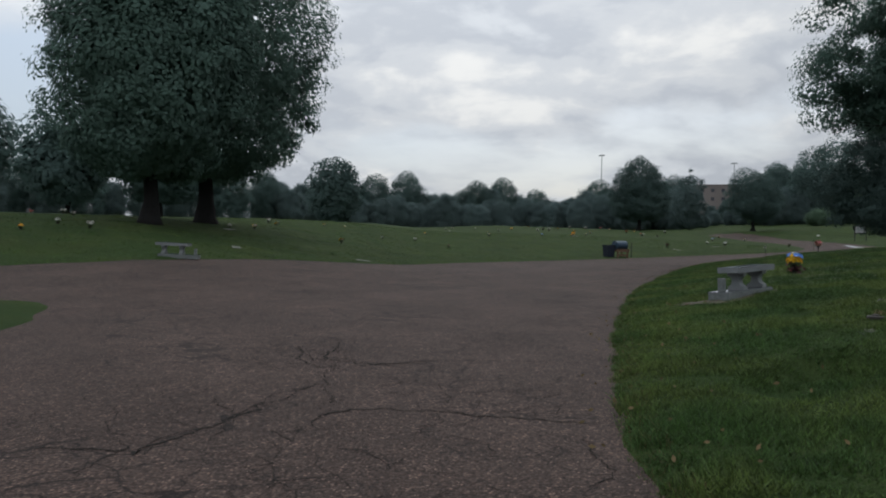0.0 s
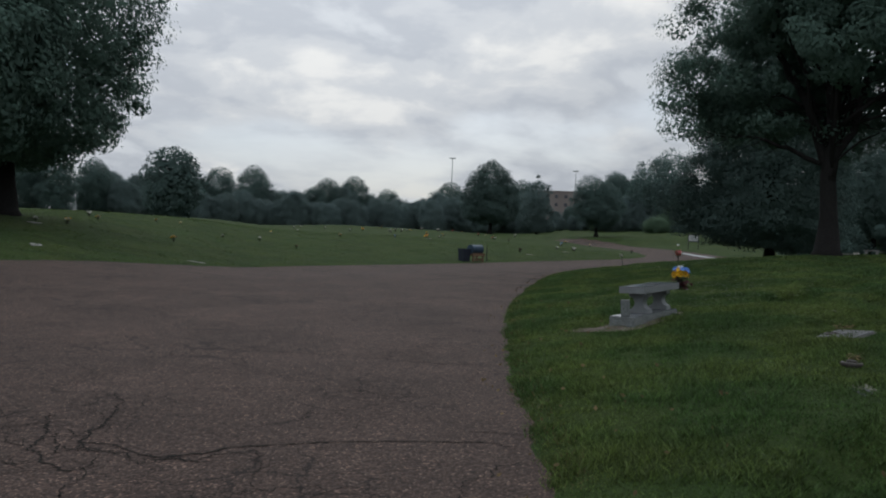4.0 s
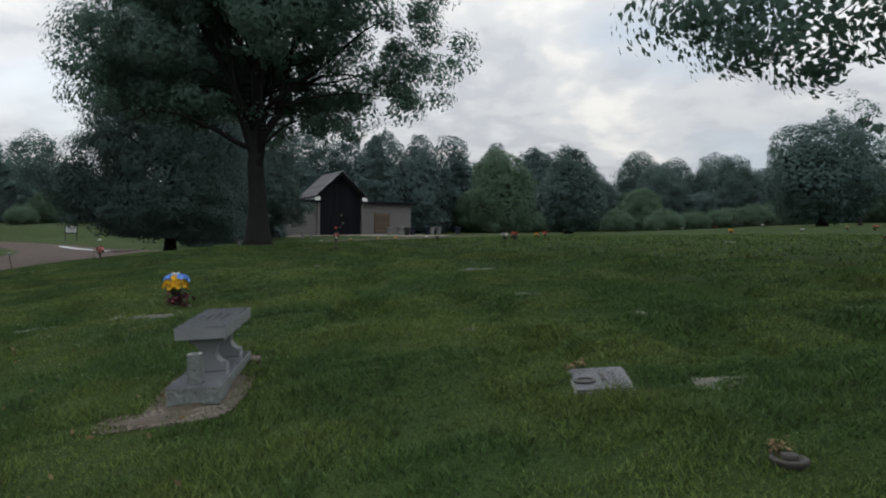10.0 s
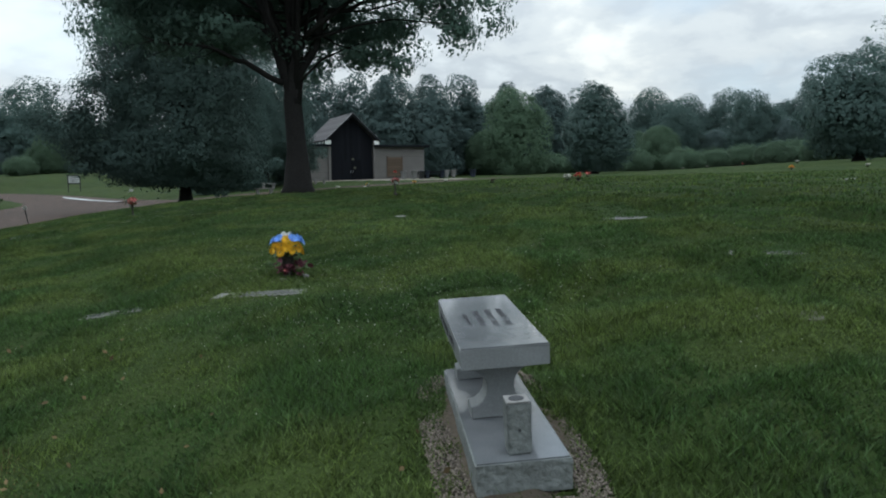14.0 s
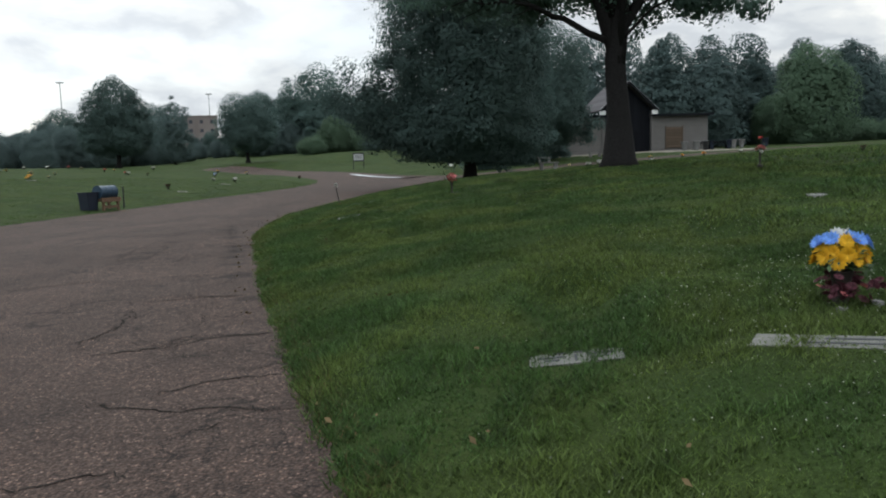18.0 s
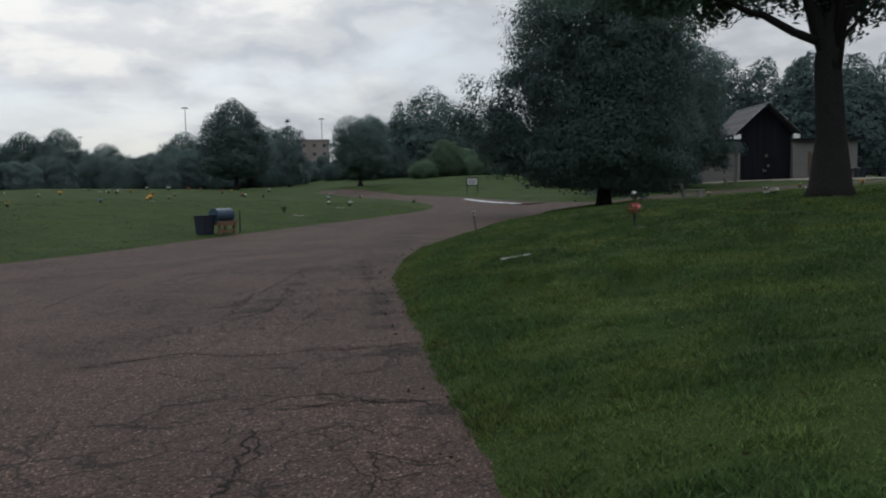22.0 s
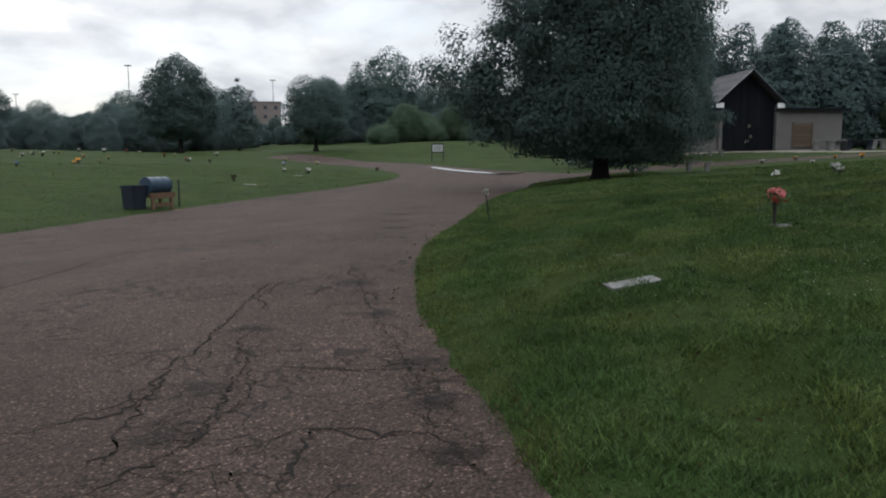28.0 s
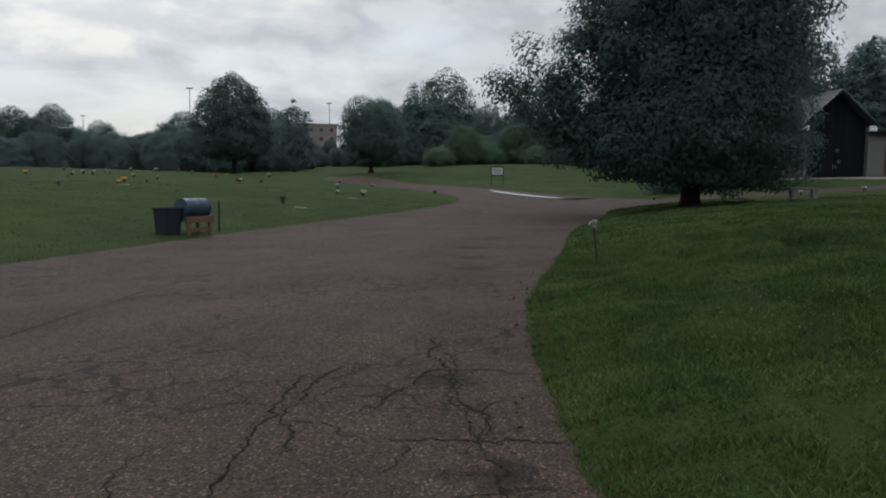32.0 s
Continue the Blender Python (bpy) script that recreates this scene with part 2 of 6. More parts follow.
    value = mul(mul(mul(mul(chip, pale), mul(gap, stain)), mul(streak, seam)), ravel)
    tint = n.new("ShaderNodeMix")
    tint.data_type = "RGBA"
    tint.inputs[6].default_value, tint.inputs[7].default_value = (0.062, 0.039, 0.030, 1), (0.053, 0.037, 0.030, 1)
    l.new(sep.outputs[2], tint.inputs[0])
    sc = n.new("ShaderNodeVectorMath")
    sc.operation = "SCALE"
    l.new(tint.outputs[2], sc.inputs[0])
    l.new(value, sc.inputs["Scale"])
    l.new(sc.outputs[0], b.inputs["Base Color"])
    b.inputs["Roughness"].default_value = 0.88
    b.inputs["Specular IOR Level"].default_value = 0.2
    bp = n.new("ShaderNodeBump")
    bp.inputs["Strength"].default_value, bp.inputs["Distance"].default_value = 0.6, 0.006
    hgt = mul(gap, seam)
    l.new(hgt, bp.inputs["Height"])
    l.new(bp.outputs[0], b.inputs["Normal"])
    return m


M_ROAD = asphalt()
M_CRACK = material("asphalt_crack", (0.022, 0.020, 0.018), 0.95, grain=0.3, scale=20, spec=0.05)
M_GRANITE = material("grey_granite", (0.17, 0.18, 0.185), 0.5, grain=0.3, scale=110, big=0.15, big_scale=4, spec=0.5)
M_POLISH = material("polished_granite", (0.12, 0.126, 0.134), 0.09, grain=0.25, scale=140, big=0.35, big_scale=6, spec=0.5)
M_ROCKY = material("rock_pitched_granite", (0.15, 0.163, 0.158), 0.85, grain=0.55, scale=26, big=0.25, big_scale=5, bump=1.0, bump_scale=30)
M_LETTER = material("letter_cut", (0.058, 0.06, 0.064), 0.8, spec=0.1)
M_GRAVEL = material("gravel", (0.135, 0.113, 0.092), 0.9, island=0.65, grain=0.2, scale=40)
M_BRONZE = material("bronze_plaque", (0.10, 0.10, 0.108), 0.42, metal=0.45, grain=0.35, scale=60, big=0.3, big_scale=6, bump=0.5, bump_scale=120)
M_STONE = material("marker_stone", (0.20, 0.195, 0.19), 0.75, grain=0.35, scale=45, big=0.35, big_scale=5, rand=0.15, bump=0.3, bump_scale=60)
M_LICHEN = material("weathered_stone", (0.135, 0.135, 0.12), 0.85, grain=0.45, scale=40, big=0.5, big_scale=6, bump=0.4, bump_scale=50)
M_MOSS = material("mossy_stone", (0.10, 0.098, 0.075), 0.9, grain=0.35, scale=30, big=0.4, big_scale=5, rand=0.15)
M_WHITE = material("white_paint", (0.80, 0.80, 0.78), 0.6, grain=0.06, scale=20)
M_SIGN = material("weathered_sign_white", (0.42, 0.43, 0.43), 0.6, grain=0.1, scale=12, big=0.12, big_scale=2)
M_WALK = material("concrete_walk", (0.27, 0.24, 0.205), 0.9, grain=0.15, scale=10, big=0.15)
M_BLOCK = material("painted_block_wall", (0.150, 0.143, 0.136), 0.9, grain=0.12, scale=14, big=0.15, big_scale=0.8, rand=0.06)
M_SHINGLE = material("grey_roof_shingle", (0.072, 0.068, 0.072), 0.9, grain=0.3, scale=25, rand=0.25)
M_DARKWOOD = material("black_stained_boards", (0.009, 0.010, 0.013), 0.85, grain=0.3, scale=20, rand=0.25, spec=0.1)
M_WOOD = material("brown_wood", (0.105, 0.078, 0.056), 0.85, grain=0.3, scale=30, rand=0.2)
M_WOODY = material("ochre_timber", (0.15, 0.095, 0.062), 0.85, grain=0.3, scale=25, rand=0.15)
M_BLUE = material("blue_steel_drum", (0.022, 0.048, 0.078), 0.45, grain=0.15, scale=12, big=0.2, big_scale=3, spec=0.5)
M_DRUMIN = material("drum_inside", (0.02, 0.022, 0.025), 0.8)
M_NAVY = material("dark_blue_plastic", (0.017, 0.022, 0.036), 0.5, grain=0.15, scale=12)
M_METAL = material("galvanised_steel", (0.32, 0.33, 0.34), 0.5, metal=0.7, grain=0.15, scale=20)
M_BLACKM = material("black_metal", (0.03, 0.03, 0.032), 0.6)
M_BARK = material("bark", (0.021, 0.020, 0.0195), 0.95, grain=0.45, scale=16, big=0.2, big_scale=2, bump=1.0, bump_scale=14, spec=0.1)
M_LEAF = material("maple_leaves", (0.104, 0.166, 0.134), 0.65, island=0.12, rand=0.08, transmit=0.5, spec=0.15)
M_LEAFD = material("dark_leaves", (0.084, 0.132, 0.118), 0.65, island=0.12, rand=0.1, transmit=0.5, spec=0.2)
M_LEAFN = material("deep_green_leaves", (0.076, 0.119, 0.106), 0.65, island=0.08, rand=0.08, transmit=0.5, spec=0.2)
# paler and bluer than the near leaves: distance haze put into the colour
M_LEAF_HAZED = material("haze_paled_leaves", (0.114, 0.160, 0.152), 0.7, island=0.1, rand=0.1, transmit=0.5, spec=0.15)
M_LEAFY = material("light_leaves", (0.096, 0.150, 0.094), 0.7, island=0.12, rand=0.15, transmit=0.5, spec=0.15)
M_NEEDLE = material("pine_needles", (0.074, 0.112, 0.106), 0.7, island=0.12, rand=0.1, transmit=0.4, spec=0.2)
M_REDLEAF = material("russet_leaves", (0.062, 0.056, 0.048), 0.7, island=0.25, transmit=0.25)
M_YELLOW = material("yellow_petals", (0.72, 0.42, 0.02), 0.7, island=0.15, transmit=0.2)
M_PBLUE = material("blue_petals", (0.16, 0.32, 0.72), 0.7, island=0.2, transmit=0.2)
M_PWHITE = material("white_petals", (0.78, 0.78, 0.76), 0.7, island=0.1, transmit=0.2)
M_PCREAM = material("cream_petals", (0.46, 0.45, 0.41), 0.8, island=0.2, rand=0.2, transmit=0.2)
M_CLOVER = material("clover_heads", (0.33, 0.34, 0.28), 0.8, island=0.4)
M_PRED = material("red_petals", (0.42, 0.06, 0.05), 0.7, island=0.3, transmit=0.2)
M_PPINK = material("pink_petals", (0.62, 0.20, 0.20), 0.7, island=0.25, transmit=0.2)
M_PORANGE = material("orange_petals", (0.75, 0.28, 0.08), 0.7, island=0.2, transmit=0.2)
M_PMAROON = material("maroon_petals", (0.11, 0.036, 0.05), 0.7, island=0.55, transmit=0.3)
M_STEM = material("stem_green", (0.05, 0.08, 0.03), 0.7, island=0.3)
M_VASE = material("bronze_vase", (0.05, 0.045, 0.04), 0.5, metal=0.5, grain=0.2, scale=30)
M_FARWALL = material("beige_render", (0.20, 0.172, 0.162), 0.9, grain=0.06, scale=0.4)
M_FARWIN = material("dark_window", (0.03, 0.035, 0.045), 0.15, spec=0.5)

# ---------------------------------------------------------------- mesh helpers
def link_mesh(name, me, mats, parent=None, label=""):
    for m in mats if isinstance(mats, (list, tuple)) else (mats,):
        me.materials.append(m)
    ob = new(name, me)
    if parent is not None:
        ob.parent = parent
    if label:
        ob["label"] = label
    return ob


def part(name, bm, mat, parent=None, label="", smooth=False):
    """One bmesh as one mesh object, under a thing or under a part."""
    me = bpy.data.meshes.new(name)
    if smooth:
        for f in bm.faces:
            f.smooth = True
    bm.to_mesh(me)
    bm.free()
    return link_mesh(name, me, mat, parent, label)


def raw(name, verts, faces, mat, parent=None, label="", smooth=False):
    """One mesh object from arrays of equal-sided faces."""
    verts, faces = np.asarray(verts, dtype=np.float32), np.asarray(faces, dtype=np.int32)
    me = bpy.data.meshes.new(name)
    k = faces.shape[1]
    me.vertices.add(len(verts))
    me.vertices.foreach_set("co", verts.ravel())
    me.loops.add(faces.size)
    me.loops.foreach_set("vertex_index", faces.ravel())
    me.polygons.add(len(faces))
    me.polygons.foreach_set("loop_start", np.arange(0, faces.size, k, dtype=np.int32))
    if smooth:
        me.polygons.foreach_set("use_smooth", np.ones(len(faces), dtype=bool))
    me.update(calc_edges=True)
    return link_mesh(name, me, mat, parent, label)


def thing(name, x, y, z=None, turn=0.0, label="", category="", group="", kind="", tilt=(0, 0)):
    ob = new(name)
    ob.empty_display_size = 0.1
    ob.matrix_basis = pose(x, y, ground_z(x, y) if z is None else z, tilt[0], tilt[1], turn)
    return tagged(ob, label, category, group, kind)


def box(sx, sy, sz, bevel=0.0, at=(0, 0, 0), taper=1.0):
    """A block standing on z=0 of its own place, centred in x and y, with rounded edges and an optional taper to the top."""
    bm = bmesh.new()
    bmesh.ops.create_cube(bm, size=1.0)
    for v in bm.verts:
        k = taper if v.co.z > 0 else 1.0
        v.co = Vector((v.co.x * sx * k, v.co.y * sy * k, (v.co.z + 0.5) * sz))
    if bevel:
        bmesh.ops.bevel(bm, geom=bm.edges[:], offset=bevel, segments=2, affect="EDGES")
    bmesh.ops.translate(bm, vec=at, verts=bm.verts)
    return bm


def tube(path, radii, sides=8, cap=True):
    """A tapered tube along points."""
    bm = bmesh.new()
    rings = []
    path = [Vector(p) for p in path]
    for k, p in enumerate(path):
        d = (path[min(k + 1, len(path) - 1)] - path[max(k - 1, 0)]).normalized()
        u = d.cross(Vector((0.31, 0.92, 0.23))).normalized()
        w = d.cross(u)
        rings.append([bm.verts.new(p + radii[k] * (math.cos(a) * u + math.sin(a) * w)) for a in [2 * math.pi * s / sides for s in range(sides)]])
    for a, b in zip(rings, rings[1:]):
        for s in range(sides):
            bm.faces.new((a[s], a[(s + 1) % sides], b[(s + 1) % sides], b[s]))
    if cap:
        bm.faces.new(rings[0][::-1])
        bm.faces.new(rings[-1])
    return bm


def lathe(profile, sides=20):
    """A turned body from (radius, height) pairs."""
    bm = bmesh.new()
    rings = [[bm.verts.new((r * math.cos(2 * math.pi * s / sides), r * math.sin(2 * math.pi * s / sides), h)) for s in range(sides)] for r, h in profile]
    for a, b in zip(rings, rings[1:]):
        for s in range(sides):
            bm.faces.new((a[s], a[(s + 1) % sides], b[(s + 1) % sides], b[s]))
    bm.faces.new(rings[0][::-1])
    bm.faces.new(rings[-1])
    return bm


def merge(*bms):
    out = bmesh.new()
    for b in bms:
        me = bpy.data.meshes.new("tmp")
        b.to_mesh(me)
        b.free()
        out.from_mesh(me)
        bpy.data.meshes.remove(me)
    return out


# ---------------------------------------------------------------- the lie of the land
EAST = np.array([(0.7, -60), (0.8, -4), (1.0, 0.9), (1.15, 2.4), (1.75, 5.1), (2.35, 7.5), (2.75, 8.8), (3.4, 11.1), (4.5, 14.4), (5.3, 16.5), (6.2, 18.6),
                 (7.0, 20.6), (7.9, 22.6), (9.0, 25.0), (10.0, 27.2), (11.1, 29.0), (12.8, 31.6), (16.4, 35.3), (23.8, 43.6), (30.6, 49.4), (35.0, 54.0)], float)
FAR_EAST = np.array([(43, 62), (45, 68), (47.5, 76), (50, 86), (50, 98), (44, 112), (30, 122)], float)
NORTH = np.array([(-60, -9), (-24, 8), (-13, 14), (-7.3, 18.4), (-3.8, 27.6), (0.2, 35.4), (4.3, 39.8), (8.0, 42.9), (10.2, 45.3), (14.1, 49.3), (20.0, 54.0), (27.5, 60.0), (34.0, 66.8), (38.5, 74), (42, 86), (42, 97), (37, 108), (27, 117)], float)
WEST = np.array([(-60, -18), (-24, -1), (-10, 9.0), (-7.7, 10.4), (-6.6, 10.2), (-6.0, 9.0), (-5.6, 7.2), (-5.2, 2), (-5.0, -60)], float)
DRIVE = np.array([(33.0, 55.0), (42, 54.6), (52, 54), (62, 52.5), (72, 49), (92, 38), (110, 26)], float)


def smooth_line(p, n=4):
    """Rounds a line by cutting its corners."""
    for _ in range(n):
        q = np.empty((2 * len(p) - 2, 2))
        q[0::2] = 0.75 * p[:-1] + 0.25 * p[1:]
        q[1::2] = 0.25 * p[:-1] + 0.75 * p[1:]
        p = np.vstack((p[:1], q, p[-1:]))
    return p


E_LINE, N_LINE, W_LINE, F_LINE, D_LINE = (smooth_line(p, 3) for p in (EAST, NORTH, WEST, FAR_EAST, DRIVE))


def away(x, y, line):
    """The distance from a line, and on which side: positive to the right of its run."""
    x, y = np.atleast_1d(np.asarray(x, float)), np.atleast_1d(np.asarray(y, float))
    best, side = np.full(x.shape, 1e9), np.ones(x.shape)
    for (ax, ay), (bx, by) in zip(line, line[1:]):
        dx, dy = bx - ax, by - ay
        t = np.clip(((x - ax) * dx + (y - ay) * dy) / (dx * dx + dy * dy), 0, 1)
        ox, oy = x - ax - t * dx, y - ay - t * dy
        d = np.hypot(ox, oy)
        near = d < best
        side = np.where(near, np.where(dx * oy - dy * ox < 0, 1.0, -1.0), side)
        best = np.where(near, d, best)
    return best * side


def ease(v):
    v = np.clip(v, 0, 1)
    return v * v * (3 - 2 * v)


LAND_EAST = smooth_line(np.vstack((EAST[:-1], [(34, 54), (42, 64), (47, 76), (50, 90), (48, 110), (40, 160)])), 2)
LAND_NORTH = smooth_line(NORTH, 2)
LAND_WEST = smooth_line(WEST, 1)


def land(x, y):
    """Height of the lawns and the road bed."""
    x, y = np.atleast_1d(np.asarray(x, float)), np.atleast_1d(np.asarray(y, float))
    h = -0.10 + 0.42 * ease(-(x + 0.5) / 8) * ease((y - 8) / 11) * (1 - 0.8 * ease((y - 60) / 40)) + 0.95 * ease((y - 55) / 60) - 0.16 * ease((5 - y) / 9)
    side = away(x, y, LAND_EAST)
    h = h - 0.32 * ease((-side - 1.5) / 8) * ease((y - 20) / 14) * (1 - 0.6 * ease((y - 46) / 14))
    e = np.maximum(side, 0)
    n = np.maximum(-away(x, y, LAND_NORTH), 0)
    w = np.maximum(away(x, y, LAND_WEST), 0) * (y < 14) * (x < 0)
    fade = 1 - ease((y - 55) / 60)
    h = h + (1.0 * (1 - np.exp(-e / 7)) + 0.024 * np.minimum(e, 75)) * (0.25 + 0.75 * np.maximum(fade, ease((x - 48) / 20)))
    h = h + 0.10 * np.exp(-((x - 75) ** 2 + (y - 67) ** 2) / 170) + 0.4 * np.exp(-((x - 80) ** 2 + (y - 13) ** 2) / 400) + 0.17 * np.exp(-((x - 21.5) ** 2 + (y - 26.5) ** 2) / 50) + 0.28 * np.exp(-((x + 11.5) ** 2 + (y - 33.5) ** 2) / 70) - 0.38 * np.exp(-((x - 50) / 17) ** 2 - ((y - 49) / 9) ** 2) + 1.3 * ease((x - 82) / 45) * ease((42 - y) / 30) + 1.0 * ease((y - 97) / 15) * ease((x - 38) / 10)
    lift = 1.78 - 0.40 * ease((x + 14) / 20)
    reach = 9 + 6 * ease((x + 14) / 20)
    h = h + lift * (1 - np.exp(-((n / reach) ** 1.35))) * (0.45 + 0.55 * np.maximum(fade, 0.45 * ease(-x / 10))) + (0.001 + 0.005 * ease((x - 2) / 12)) * np.minimum(n, 60)
    h = h + 0.04 * np.minimum(w, 10) + 0.8 * ease((y - 85) / 22) * ease(n / 5) * (0.25 + 0.75 * ease((x + 4) / 14))
    return h


def in_road(x, y):
    """Distance outside the asphalt; negative on it."""
    e = away(x, y, E_LINE)
    n = -away(x, y, N_LINE)
    w = away(x, y, W_LINE)
    f = away(x, y, F_LINE)
    x, y = np.atleast_1d(np.asarray(x, float)), np.atleast_1d(np.asarray(y, float))
    d = np.maximum(n, np.where(y < 14, w, -9.0) * (x < -3) + -9.0 * (x >= -3))
    d = np.maximum(d, np.where(y < 53, e, np.where(x > 30, f, -9.0)))
    c = np.abs(away(x, y, D_LINE)) - 1.9
    return np.minimum(d, np.where(x > 33, c, 99.0))


def ground_z(x, y):
    return float(land(x, y)[0]) + 0.035 * float(np.clip(in_road(x, y)[0] / 0.25, -1.6, 1))


def axis(parts):
    """Grid lines from stretches (start, end, step)."""
    out = []
    for a, b, st in parts:
        out += list(np.arange(a, b, st))
    return np.array(out + [parts[-1][1]])


def sheet(gx, gy):
    X, Y = np.meshgrid(gx, gy, indexing="ij")
    a = np.arange(X.size).reshape(X.shape)
    faces = np.stack([a[:-1, :-1], a[1:, :-1], a[1:, 1:], a[:-1, 1:]], -1).reshape(-1, 4)
    return X.ravel(), Y.ravel(), faces


def mottle(x, y):
    """Small unevenness of the turf: sunken graves in rows and tussocks."""
    return 0.018 * np.sin(1.7 * x + 0.6 * np.sin(0.9 * y)) * np.sin(1.3 * y + 0.5 * np.sin(1.1 * x)) + 0.012 * np.sin(4.1 * x + 2 * np.sin(1.7 * y)) * np.sin(3.3 * y)


# spots that the hollows leave level: under the bench, the vases and the markers
LEVEL = ((5.15, 9.9), (4.5, 9.45), (5.97, 6.87), (6.24, 5.99), (6.46, 14.96), (7.26, 13.58), (8.02, 14.06), (9.34, 5.42), (8.72, 7.28), (9.76, 9.4), (7.33, 8.95), (11.63, 25.83), (15.0, 26.42), (4.81, 5.52), (4.24, 4.72))


def sunken(x, y):
    """Shallow oblong hollows over old graves, in slanting rows on the eastern lawn."""
    u, v = 0.80 * x + 0.60 * y, -0.60 * x + 0.80 * y
    iu, iv = np.floor(u / 2.9), np.floor(v / 1.5)
    r = np.modf(np.abs(np.sin(iu * 12.9898 + iv * 78.233) * 43758.5453))[0]
    fu, fv = (u / 2.9 - iu - 0.5) * 2.9, (v / 1.5 - iv - 0.5) * 1.5
    dip = np.exp(-((fu / 0.9) ** 6) - ((fv / 0.38) ** 6))
    for fx, fy in LEVEL:
        dip = dip * (1 - np.exp(-(((x - fx) ** 2 + (y - fy) ** 2) / 0.7) ** 2))
    return -0.21 * dip * np.clip((r - 0.38) * 4, 0, 1)


def turf_z(x, y):
    """Height of the turf itself, with its unevenness."""
    d = float(in_road(x, y)[0])
    calm = float(ease((d - 0.4) / 1.2))
    return ground_z(x, y) + calm * float(mottle(x, y) * 1.4 + sunken(x, y) * (float(away(x, y, LAND_EAST)[0]) > 0))


def lie(x, y, turn, lift=0.0, step=0.25):
    """A pose flat on the slope of the ground."""
    zx = float(land(x + step, y)[0] - land(x - step, y)[0]) / (2 * step)
    zy = float(land(x, y + step)[0] - land(x, y - step)[0]) / (2 * step)
    up = Vector((-zx, -zy, 1)).normalized()
    q = Vector((0, 0, 1)).rotation_difference(up)
    return Matrix.Translation((x, y, turf_z(x, y) + lift)) @ q.to_matrix().to_4x4() @ pose(0, 0, 0, 0, 0, turn)


gx = axis([(-3000, -400, 260), (-400, -60, 17), (-60, -16, 2.2), (-16, -1, 0.6), (-1, 22, 0.16), (22, 60, 0.7), (60, 130, 2.5), (130, 400, 15), (400, 3000, 260)])
gy = axis([(-3000, -400, 260), (-400, -40, 18), (-40, -4, 1.5), (-4, 38, 0.16), (38, 70, 0.7), (70, 150, 2.5), (150, 400, 15), (400, 3000, 260)])
X, Y, F = sheet(gx, gy)
road_d = in_road(X, Y)
calm = ease((road_d - 0.4) / 1.2)
far_out = ease((np.hypot(X - 20, Y - 30) - 60) / 60)
Z = land(X, Y) + 0.035 * np.clip(road_d / 0.25, -1.6, 1) + calm * (mottle(X, Y) * 1.4 + sunken(X, Y) * (away(X, Y, LAND_EAST) > 0) * (1 - far_out))
ground = raw("ground", np.stack([X, Y, Z], 1), F, M_GRASS, smooth=True)
tagged(ground, "mown cemetery lawn, gently rolling, with sunken graves", "lawn", kind="structure")


def road_sheet(name, gx, gy, reach, label):
    X, Y, F = sheet(gx, gy)
    keep = in_road(X, Y) < reach
    F = F[keep[F].any(1)]
    used, F = np.unique(F, return_inverse=True)
    F = F.reshape(-1, 4)
    X, Y = X[used], Y[used]
    Z = land(X, Y) + 0.006 * np.sin(2.3 * X) * np.sin(1.9 * Y)
    return tagged(raw(name, np.stack([X, Y, Z], 1), F, M_ROAD, smooth=True), label, "road", kind="structure")


road = road_sheet("road", axis([(-60, -16, 1.0), (-16, 36, 0.3), (36, 110, 0.6)]), axis([(-60, -6, 1.0), (-6, 60, 0.3), (60, 125, 0.6)]), 0.3,
                  "worn brownish grey asphalt road, cracked and ravelled at the edge")

# ---------------------------------------------------------------- trees
def leaves(rng, centres, radii, per, size, squash=0.75, narrow=0.55, out_bias=0.6):
    """Leaf blades: small folded rhombs strewn through clumps."""
    n = len(centres) * per
    c = np.repeat(centres, per, 0)
    r = np.repeat(radii, per)
    d = rng.normal(size=(n, 3))
    d /= np.linalg.norm(d, axis=1)[:, None]
    p = c + d * (r * rng.uniform(0.25, 1.0, n) ** 0.6)[:, None] * np.array([1, 1, squash])
    mid = centres.mean(0)
    out = p - np.array([mid[0], mid[1], mid[2] - 1.0])
    out /= np.linalg.norm(out, axis=1)[:, None] + 1e-6
    nrm = d * 0.55 * (out_bias + 0.3) + 0.55 * out + rng.normal(size=(n, 3)) * 0.11 + np.array([0, 0, 0.35])
    nrm /= np.linalg.norm(nrm, axis=1)[:, None]
    a = np.cross(nrm, rng.normal(size=(n, 3)))
    a /= np.linalg.norm(a, axis=1)[:, None]
    b = np.cross(nrm, a)
    s = size * rng.uniform(0.6, 1.35, n)
    a, b = a * s[:, None], b * (s * narrow)[:, None]
    v = np.stack([p - a, p + b - a * 0.1, p + a, p - b - a * 0.1], 1).reshape(-1, 3)
    return v, np.arange(4 * n).reshape(-1, 4)


